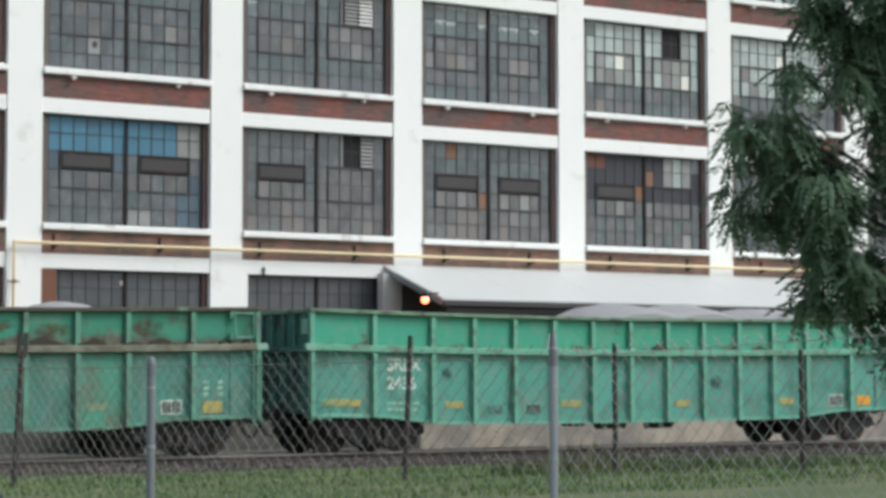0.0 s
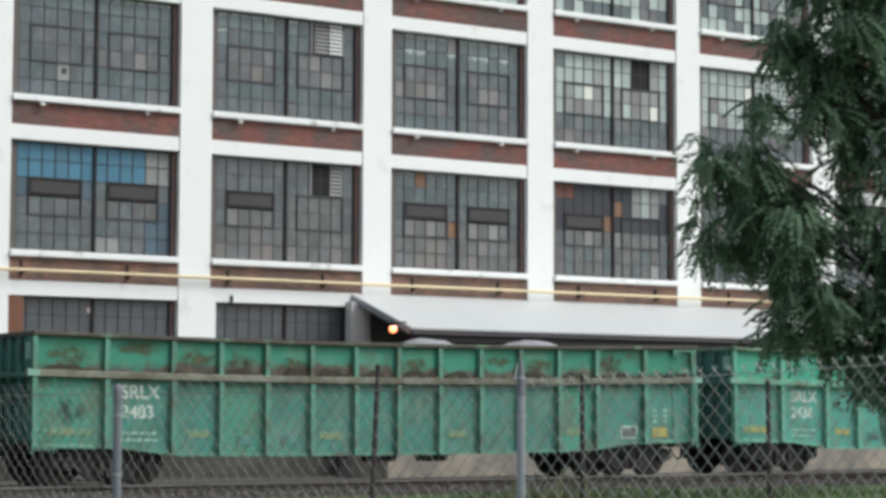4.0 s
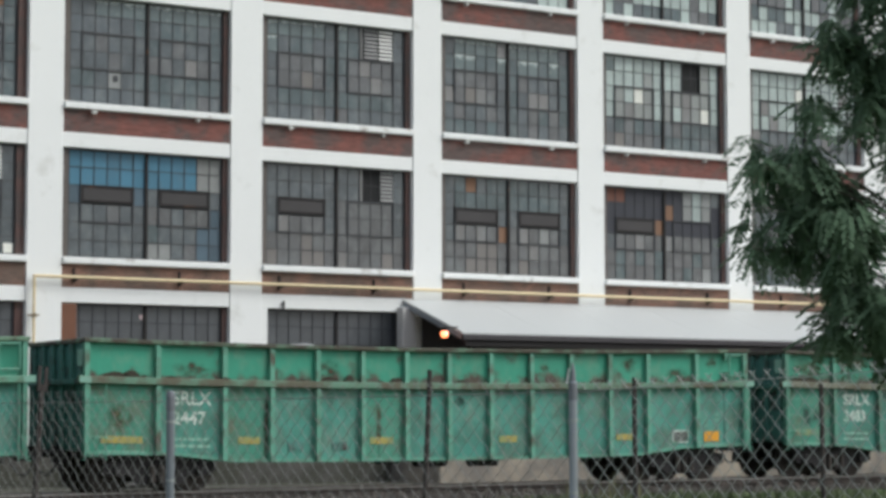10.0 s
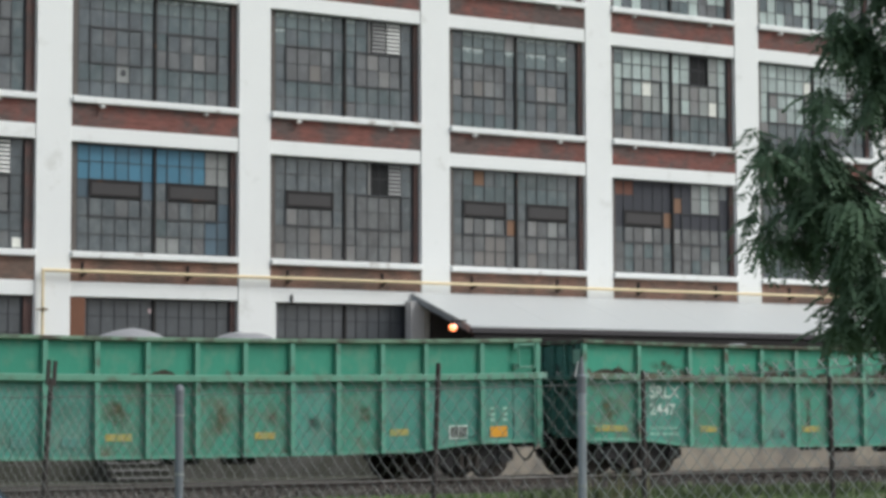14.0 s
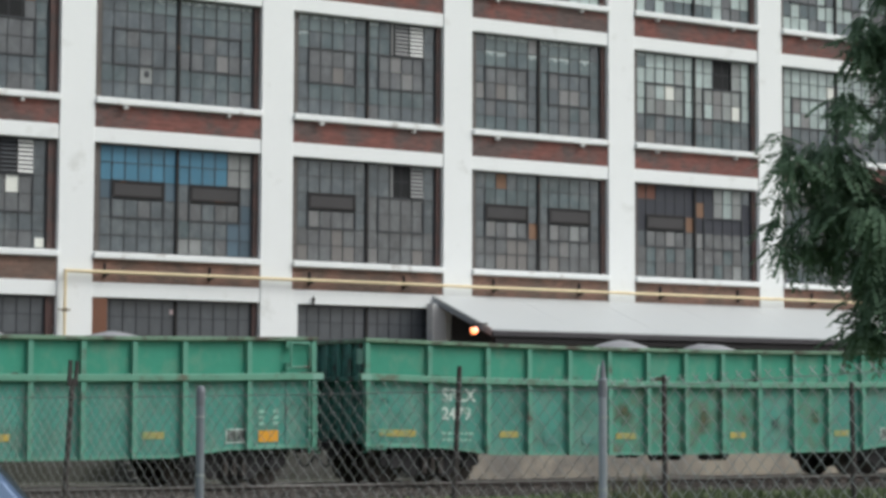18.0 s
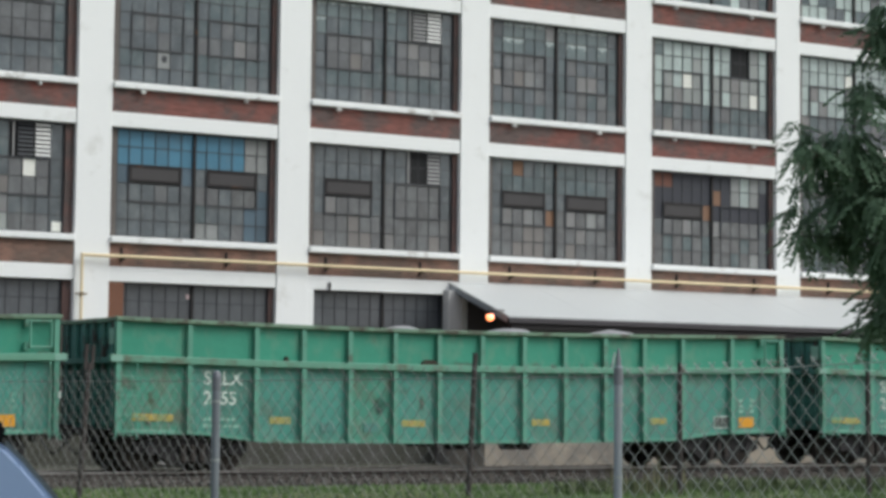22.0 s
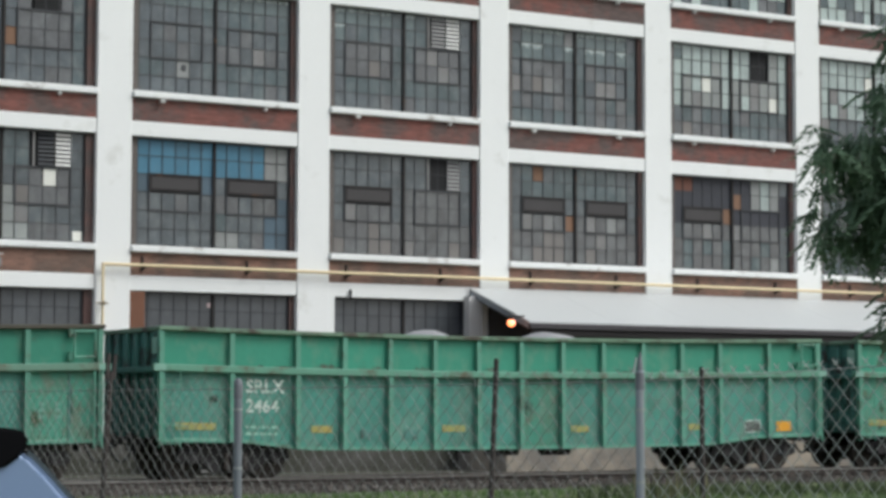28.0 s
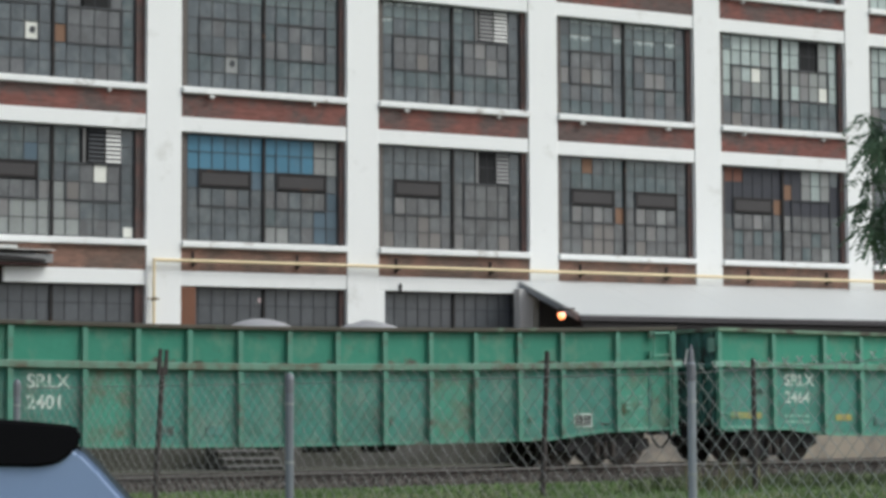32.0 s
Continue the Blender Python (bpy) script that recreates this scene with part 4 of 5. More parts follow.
        bm = B()
        box(bm, cx - 0.35, 0.55, 0.42, cx + 0.35, WIDE - 0.55, 0.72)
        box(bm, cx - 0.2, 1.2, 0.7, cx + 0.2, 1.85, 0.97)
        bm.to_mesh(tr.data)
        bm.free()
        for y in (0.42, WIDE - 0.42):
            out = [(-1.22, 0.42), (-1.05, 0.34), (-0.75, 0.40), (-0.45, 0.17), (0.45, 0.17), (0.75, 0.40), (1.05, 0.34), (1.22, 0.42), (1.2, 0.60), (0.95, 0.66), (0.45, 0.80), (-0.45, 0.80), (-0.95, 0.66), (-1.2, 0.60)]
            part("side_frame", prism(B(), [(cx + p, q) for p, q in out], "y", y - 0.07, y + 0.07), UNDER, tr)
            for dx in (-0.2, 0.0, 0.2):
                part("spring", coil(), WHEEL, tr, at=(cx + dx, y - 0.13, 0.22))
            for dx in (-0.89, 0.89):
                bm = rod(B(), (cx + dx, y - 0.16, 0.46), (cx + dx, y + 0.1, 0.46), 0.12, 12)
                part("axle_box", bm, UNDER, tr)
        for dx in (-0.89, 0.89):
            bm = B()
            for y0, y1 in ((0.76, 0.90), (WIDE - 0.90, WIDE - 0.76)):
                rod(bm, (0, y0, 0), (0, y1, 0), 0.455, 28)
                flange = (y1, y1 + 0.03) if y0 < 1.5 else (y0 - 0.03, y0)
                rod(bm, (0, flange[0], 0), (0, flange[1], 0), 0.485, 28)
                yy = y0 - 0.012 if y0 < 1.5 else y1
                for k in range(5):
                    a = k * 1.2566
                    rod(bm, (0.25 * math.cos(a), yy, 0.25 * math.sin(a)), (0.25 * math.cos(a), yy + 0.012, 0.25 * math.sin(a)), 0.06, 8)
            rod(bm, (0, 0.4, 0), (0, WIDE - 0.4, 0), 0.085, 10)
            part("wheelset", bm, WHEEL, tr, "worn steel wheels on their axle", at=(cx + dx, 0, 0.455))
    part("corner_seam", box(B(), L - 0.68, 0.112, BOT + 0.04, L - 0.645, 0.131, MID0 - 0.01), ENDS, car, "dark vertical seam")
    # underframe
    part("centre_sill", box(B(), 0.3, 1.36, 0.62, L - 0.3, 1.7, BOT + 0.12), UNDER, car)
    for k in range(10):
        x = 3.2 + k * 1.12
        part("cross_bearer", prism(B(), [(0.14, BOT - 0.05), (1.36, 0.64), (1.7, 0.64), (WIDE - 0.14, BOT - 0.05), (WIDE - 0.14, BOT + 0.12), (0.14, BOT + 0.12)], "x", x, x + 0.02), UNDER, car)
    bm = rod(B(), (8.0, 0.9, 0.62), (8.75, 0.9, 0.62), 0.15, 14)
    rod(bm, (8.75, 0.9, 0.62), (10.4, 1.05, 0.6), 0.02, 6)
    rod(bm, (7.0, 0.9, 0.64), (8.0, 0.9, 0.62), 0.02, 6)
    part("brake_cylinder", bm, UNDER, car, "black brake cylinder and rods")
    bm = rod(B(), (9.2, 0.6, 0.60), (9.9, 0.6, 0.60), 0.13, 12)
    part("air_reservoir", bm, UNDER, car, "black air reservoir")
    part("brake_valve", bevel(box(B(), 6.9, 0.45, 0.55, 7.35, 0.8, 0.80), 0.03), UNDER, car, "black brake valve")
    bm = B()
    rod(bm, (0.3, 0.3, 0.72), (L - 0.3, 0.3, 0.72), 0.018, 6)
    part("train_pipe", bm, UNDER, car)
    low = ("truck", "coupler", "air_hose")
    bend([o for o in car.children if o.name.split(".")[0] not in low] + [o for c in car.children if c.name.split(".")[0] not in low for o in c.children])
    return car


# number, state of the paint, share of the yellow left
SERIES = [("2436", 0, 1), ("2483", 2, 1), ("2447", 1, 1), ("2479", 3, 1), ("2455", 3, 1), ("2464", 3, 1), ("2401", 4, 0)]


STATE_PAINT = {"top_chord": CHORDS, "end_chord": CHORDS, "far_chord": CHORDS, "lower_panel": LOWERS, "upper_panel": UPPERS, "waist_rail": WAISTS}


# lower panels with brown stains
STAINS = {"2447": (0, 2, 5), "2479": (5, 6, 7, 8, 10), "2483": (0, 3, 11), "2455": (0, 4), "2464": (7,), "2401": (2, 9, 13)}
PANEL_AT = {"2455": 14.62, "2401": 14.0, "2479": 14.3}


def dress(car, number, wear, marked, rng):
    """Marks, reflectors and dents of one car."""
    plain = set(car.children_recursive)
    for o in car.children_recursive:
        kind = o.name.split(".")[0]
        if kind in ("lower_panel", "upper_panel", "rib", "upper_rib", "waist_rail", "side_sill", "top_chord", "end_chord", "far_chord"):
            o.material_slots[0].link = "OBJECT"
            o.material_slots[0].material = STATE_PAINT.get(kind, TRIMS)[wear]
    panels = [o for o in car.children if o.name.split(".")[0] == "lower_panel"]
    for k in STAINS.get(number, ()):
        panels[k].material_slots[0].material = STAINED
    mark = writing("reporting_mark", "SRLX", 0.375, STENCIL, car, (FEET[1] + 0.33, 0.126, 1.755))
    tagged(mark, "white stencilled letters")
    tagged(writing("car_number", number, 0.365, STENCIL, car, (FEET[1] + 0.33, 0.126, 1.365)), "white stencilled number")
    bm = B()
    for row, z in enumerate((1.04, 0.905)):
        x = FEET[1] + 0.33
        while x < FEET[2] - 0.4:
            w = rng.uniform(0.05, 0.16)
            box(bm, x, 0.124, z, x + w, 0.129, z + 0.055)
            x += w + 0.035
    tagged(part("small_stencil", bm, FAINT, car, "small pale lines of stencil"), kind="stuff")
    for x, w in () if not marked else ((0.38, 0.88), (FEET[2] + 0.33, 0.48), (FEET[5] + 0.2, 0.56), (FEET[8] + 0.24, 0.46), (FEET[11] + 0.2, 0.46)):
        z = BOT + 0.215 + rng.uniform(-0.02, 0.02)
        part("reflector", bevel(box(B(), x, 0.118, z, x + w, 0.129, z + 0.14), 0.003), REFLECT_OLD if number == "2483" else REFLECT, car, "faded yellow reflector strip")
    if marked:
        bm = bevel(box(B(), FEET[13] + 0.24, 0.118, BOT + 0.12, FEET[13] + 0.68, 0.129, BOT + 0.35), 0.003)
        part("reflector", bm, REFLECT if number == "2483" else ORANGE, car, "orange warning patch")
    bm = B()
    for k in range(2):
        for j in range(3):
            box(bm, FEET[13] + 0.25 + k * 0.32, 0.124, BOT + 0.46 + j * 0.12, FEET[13] + 0.37 + k * 0.32, 0.129, BOT + 0.53 + j * 0.12)
    tagged(part("small_stencil", bm, FAINT if number in ("2479", "2455", "2483") else FAINTER, car), kind="stuff")
    part("hook", bevel(box(B(), 14.68, 0.10, BOT + 0.15, 14.93, 0.129, BOT + 0.19), 0.01), ENDS, car, "dark bent hook")
    x = PANEL_AT.get(number, 14.42)
    bm = bevel(box(B(), x + 0.01, 0.116, BOT + 0.11, x + 0.48, 0.128, BOT + 0.40), 0.003)
    board = part("data_panel", bm, STENCIL, car, "white-framed black data panel")
    bm = B()
    for k in range(2):
        box(bm, x + 0.045 + 0.21 * k, 0.110, BOT + 0.145, x + 0.235 + 0.21 * k, 0.1145, BOT + 0.365)
    part("panel_field", bm, BLACKS, board)
    for k in range(2):
        for j in range(3):
            w = rng.uniform(0.05, 0.14)
            part("stencil_bar", box(B(), x + 0.075 + 0.21 * k, 0.106, BOT + 0.175 + j * 0.065, x + 0.075 + 0.21 * k + w, 0.1095, BOT + 0.20 + j * 0.065), DIM, board)
    for j, q in ((3, 0.45), (4, 0.40)):
        part("routing_board", bevel(box(B(), FEET[j] + q - 0.05, 0.11, BOT + 0.08, FEET[j] + q + 0.3, 0.129, BOT + 0.27), 0.004), ENDS, car, "small dark green routing board")
    for q in SMEARS.get(number, ()):
        smear(car, *q, rng)
    for q in PILES.get(number, ()):
        dirt_pile(car, *q, rng)
    part("bottom_line", box(B(), 0.35, 0.122, BOT + 0.03, 1.3, 0.129, BOT + 0.055), FAINT, car, "thin pale painted line")
    part("bottom_line", box(B(), FEET[13] + 0.2, 0.122, BOT + 0.03, FEET[13] + 0.85, 0.129, BOT + 0.055), FAINT, car, "thin pale painted line")
    # rust-brown dirt ledge along the waist, uneven
    bm = B()
    x = 0.2
    while x < CAR_L - 0.4:
        w = rng.uniform(0.1, 0.5)
        if rng.random() < (0.2, 0.3, 0.8, 0.12, 0.2)[wear]:
            h = rng.uniform(0.01, (0.03, 0.05, 0.10, 0.03, 0.02)[wear])
            prism(bm, [(x, MID1 - 0.004), (x + w, MID1 - 0.004), (x + w * 0.8, MID1 + h * 0.6), (x + w * 0.45, MID1 + h), (x + w * 0.15, MID1 + h * 0.5)], "y", 0.02, 0.128)
        x += w + rng.uniform(0, 0.3)
    tagged(part("ledge_debris", bm, DIRT, car, "brown rust and spilled dirt on the waist rail"), kind="stuff")
    bend([o for o in car.children_recursive if o not in plain])


def stain(name, color):
    """Rust or grime that lets the paint show through where it is thin."""
    m = shade(name, color, 0.85, var=0.35, scale=5, fine=18)
    n, l = m.node_tree.nodes, m.node_tree.links
    at, co, grain, cut, amount = n.new("ShaderNodeAttribute"), n.new("ShaderNodeTexCoord"), n.new("ShaderNodeTexNoise"), n.new("ShaderNodeMapRange"), n.new("ShaderNodeMath")
    at.attribute_name = "thickness"
    grain.inputs["Scale"].default_value, grain.inputs["Detail"].default_value = 6.0, 5
    l.new(co.outputs["Object"], grain.inputs["Vector"])
    cut.inputs["From Min"].default_value, cut.inputs["From Max"].default_value, cut.inputs["To Max"].default_value = 0.32, 0.62, 0.95
    l.new(grain.outputs["Fac"], cut.inputs["Value"])
    amount.operation, amount.use_clamp = "MULTIPLY", True
    l.new(at.outputs["Fac"], amount.inputs[0])
    l.new(cut.outputs["Result"], amount.inputs[1])
    l.new(amount.outputs[0], n["Principled BSDF"].inputs["Alpha"])
    return m


SMEAR = {"rust": stain("rust_smear", (0.075, 0.058, 0.036)), "ochre": stain("ochre_smear", (0.088, 0.095, 0.05)), "grime": stain("grime_smear", (0.035, 0.06, 0.05))}
DIM = shade("dim_stencil_paint", (0.26, 0.30, 0.28), 0.7, var=0.3)
ORANGE = shade("orange_warning_patch", (0.66, 0.30, 0.015), 0.55, var=0.12)
DIRT = shade("rust_brown_dirt", (0.042, 0.036, 0.025), 0.95, var=0.4, scale=6)


# rust and grime with a place of its own: along the car, over the rail head, width, height, kind
SMEARS = {
    "2479": ((6.67, 1.49, 0.55, 0.57, "ochre"), (7.44, 1.52, 0.14, 0.51, "ochre"), (8.84, 1.38, 0.51, 0.59, "ochre"), (10.08, 1.44, 0.18, 0.46, "rust"), (12.25, 1.43, 0.31, 0.41, "ochre"), (11.05, 1.27, 0.31, 0.34, "grime"), (0.5, 1.72, 0.3, 0.12, "grime")),
    "2447": ((5.41, 2.52, 0.6, 0.36, "rust"), (13.2, 2.66, 0.4, 0.34, "rust"), (6.65, 1.35, 0.16, 1.15, "rust"), (8.67, 1.86, 0.29, 0.26, "grime"), (0.79, 1.5, 0.6, 0.55, "ochre"), (2.31, 2.46, 0.75, 0.3, "rust"), (4.0, 1.38, 0.18, 1.25, "rust"), (14.58, 2.45, 0.67, 0.28, "rust"), (15.6, 2.7, 0.3, 0.3, "rust"), (10.9, 2.6, 0.25, 0.2, "rust")),
    "2455": ((0.38, 1.64, 0.25, 0.12, "grime"), (0.80, 1.45, 0.22, 0.3, "ochre"), (0.76, 1.02, 0.30, 0.35, "rust"), (6.9, 1.5, 0.12, 0.8, "rust"), (5.9, 1.4, 0.35, 0.4, "grime")),
    "2483": ((0.75, 2.58, 1.0, 0.42, "ochre"), (2.23, 2.74, 1.15, 0.27, "ochre"), (3.56, 2.58, 0.78, 0.38, "ochre"), (4.54, 2.5, 0.69, 0.38, "rust"), (5.84, 2.5, 0.7, 0.38, "ochre"), (6.67, 2.4, 0.75, 0.2, "ochre"), (8.79, 2.55, 0.65, 0.36, "ochre"), (11.0, 2.66, 0.69, 0.26, "ochre"), (12.15, 2.55, 0.79, 0.34, "ochre"), (0.85, 1.5, 0.7, 0.5, "grime"), (14.1, 2.6, 0.8, 0.4, "rust")),
    "2436": ((10.9, 1.5, 0.4, 0.3, "grime"), (3.4, 1.7, 0.3, 0.3, "grime")),
    "2464": ((8.5, 1.5, 0.4, 0.4, "grime"), (1.2, 1.6, 0.25, 0.2, "grime")),
    "2401": ((9.6, 1.1, 0.12, 0.25, "ochre"), (12.9, 1.05, 0.2, 0.2, "ochre"), (16.0, 1.5, 0.12, 0.9, "grime"), (15.3, 1.2, 0.3, 0.35, "ochre")),
}
# heaps of spilled dirt on the waist rail: along the car, width, height
PILES = {"2479": ((7.63, 0.5, 0.11),), "2447": ((5.41, 0.5, 0.13), (7.04, 0.28, 0.12), (8.7, 0.45, 0.08), (12.32, 0.4, 0.08), (0.66, 0.7, 0.1), (5.9, 0.2, 0.16), (1.0, 0.4, 0.14)), "2455": ((7.06, 0.42, 0.14), (3.7, 0.1, 0.09)),
         "2483": ((6.67, 0.75, 0.16), (7.73, 0.55, 0.14), (8.79, 0.6, 0.2), (9.88, 0.66, 0.16), (5.84, 0.6, 0.2), (11.9, 0.7, 0.18), (13.0, 0.5, 0.15), (0.7, 0.9, 0.12), (4.5, 0.6, 0.16), (14.4, 0.5, 0.14)),
         "2436": ((9.2, 0.5, 0.12), (12.2, 0.4, 0.1)), "2401": ((13.3, 0.5, 0.06), (5.3, 0.3, 0.05)), "2464": ((7.7, 0.2, 0.03),)}


def smear(car, x, z, w, h, kind, rng):
    """An irregular patch of rust on a side panel, thinning out towards its edge."""
    n = 16
    bm = B()
    thin = bm.verts.layers.float.new("thickness")
    mid = bm.verts.new((x, 0.1285, z))
    mid[thin] = 1.0
    rings = []
    for q, amount in ((0.55, 0.85), (1.15, 0.0)):
        ring_v = []
        for k in range(n):
            r = q * (1.0 + rng.uniform(-0.3, 0.25))
            v = bm.verts.new((x + 0.5 * w * r * math.cos(6.2832 * k / n), 0.1285, z + 0.5 * h * r * math.sin(6.2832 * k / n)))
            v[thin] = amount
            ring_v.append(v)
        rings.append(ring_v)
    for k in range(n):
        j = (k + 1) % n
        bm.faces.new((mid, rings[0][k], rings[0][j]))
        bm.faces.new((rings[0][k], rings[1][k], rings[1][j], rings[0][j]))
    tagged(part("rust_stain", bm, SMEAR[kind], car, "brown rust stain" if kind == "rust" else "dull ochre grime"), kind="stuff")


def dirt_pile(car, x, w, h, rng):
    n = 7
    crest = [(x - w / 2 + w * k / n, MID1 - 0.003 + h * math.sin(math.pi * k / n) ** 0.7 * rng.uniform(0.75, 1.1)) for k in range(1, n)]
    tagged(part("spilled_dirt", prism(B(), [(x + w / 2, MID1 - 0.003)] + crest[::-1] + [(x - w / 2, MID1 - 0.003)], "y", 0.03, 0.127), DIRT, car, "brown dirt spilled on the waist rail"), kind="stuff")


def gravel_load(number, heaps, rng):
    """The gravel in one car, heaped above the rim; x and z as in the car."""
    bm = B()
    nx, ny = 120, 14
    rows = []
    for j in range(ny + 1):
        y = 0.14 + (WIDE - 0.28) * j / ny
        row = []
        for i in range(nx + 1):
            x = 0.12 + (CAR_L - 0.24) * i / nx
            z = 2.55
            for hx, hw, hh in heaps:
                d = math.hypot(x - hx, y - WIDE / 2) / hw
                z = max(z, TOPZ + 0.02 + hh * (1 - d * d) - max(d - 1, 0) * 0.3)
            z += noise.noise(Vector((x * 2, y * 2, 7 + len(heaps)))) * 0.03 + rng.uniform(-0.008, 0.008)
            row.append(bm.verts.new((x, y, z + 0.5 * sag(x))))
        rows.append(row)
    for j in range(ny):
        for i in range(nx):
            bm.faces.new((rows[j][i], rows[j][i + 1], rows[j + 1][i + 1], rows[j + 1][i])).smooth = True
    # skirt down to the car's floor
    rim = rows[0] + [r[-1] for r in rows[1:]] + rows[-1][-2::-1] + [r[0] for r in rows[-2:0:-1]]
    low = [bm.verts.new((v.co.x, v.co.y, BOT + 0.2)) for v in rim]
    for k in range(len(rim)):
        bm.faces.new((rim[k], low[k], low[(k + 1) % len(rim)], rim[(k + 1) % len(rim)]))
    bmesh.ops.recalc_face_normals(bm, faces=bm.faces[:])
    return tagged(part("gravel_load", bm, GRAVEL), "heap of grey gravel filling a gondola car", "gravel", "gravel loads of the train")


# heaps in each car: place along it, half length, height over the rim
HEAPS = [[(8.95, 1.5, 0.33), (10.75, 1.5, 0.33), (13.19, 1.4, 0.26)], [(12.83, 0.7, 0.13), (10.0, 0.62, 0.13)], [(5.5, 0.4, 0.06)], [(7.57, 0.70, 0.18), (10.12, 0.64, 0.145)],
         [(9.95, 0.5, 0.08), (12.75, 0.62, 0.10), (7.25, 0.45, 0.07)], [(6.85, 0.56, 0.13), (9.95, 0.66, 0.13)], [(7.30, 0.66, 0.17), (9.80, 0.64, 0.15)]]
train = []


def build_train():
    rng = random.Random(21)
    first = gondola()
    for k, (number, wear, marked) in enumerate(SERIES):
        car = first if k == 0 else copy_thing(bare, Matrix())
        if k == 0:
            bare = first
        train.append([car, None])
    for k, (number, wear, marked) in enumerate(SERIES):
        dress(train[k][0], number, wear, marked, rng)
        if HEAPS[k]:
            train[k][1] = gravel_load(number, HEAPS[k], rng)


def head(t):
    """Where the left end of the first car stands along the track at t seconds."""
    s = t / 10
    return 21.61 + 31.8068 * s - 2.3573 * s ** 2 + 0.6868 * s ** 3 + 0.0239 * s ** 4 - 0.0204 * s ** 5


def motions():
    steps = [k * 1.0 for k in range(33)]
    fine = [k * 0.2 for k in range(161)]
    for k, (car, load) in enumerate(train):
        off = -k * PITCH
        for ob in (car, load):
            if ob is not None:
                walk(ob, [(t, pose(head(t) + off, TRACK_Y, RAIL_Z + GRADE * (head(t) + off - 27), 0, -math.degrees(math.atan(GRADE)), 0)) for t in steps])
        for o in car.children_recursive:
            if o.name.split(".")[0] == "wheelset":
                x, y, z = o.location
                walk(o, [(t, pose(x, y, z, 0, math.degrees((head(t) - head(0)) / 0.455), 0)) for t in fine])


# ---- fences ----
def far_fence():
    """Old dark posts along the railway."""
    fence = tagged(new("old_fence_posts"), "row of dark rusty leaning fence posts by the railway", "fence")
    for x, y, z1, lean, forked in ((13.06, 33.5, 2.69, 3.2, True), (19.78, 32.2, 2.67, 2.6, False), (23.73, 31.3, 2.55, -0.2, False), (27.36, 30.3, 2.45, -0.8, False)):
        bm = B()
        rod(bm, (0, 0, -0.1), (0, 0, z1 - (0.30 if forked else 0.0)), 0.05, 10, 0.044)
        if forked:
            box(bm, -0.085, -0.03, z1 - 0.42, -0.03, 0.03, z1)
            box(bm, 0.03, -0.03, z1 - 0.42, 0.082, 0.03, z1 - 0.01)
        p = part("post", bm, POST, fence, "dark rusty post with a forked top" if forked else "dark rusty round post", at=(x, y, 0))
        for k in range(5):
            zz = 0.4 + k * 0.42
            part("wire_clip", rod(B(), (0, 0, zz), (0, 0, zz + 0.03), 0.058, 10), POST, p)
        p.rotation_euler = (0, radians(lean), 0)


N1, N2 = Vector((4.668, 10.081, 0)), Vector((5.238, 7.335, 0))


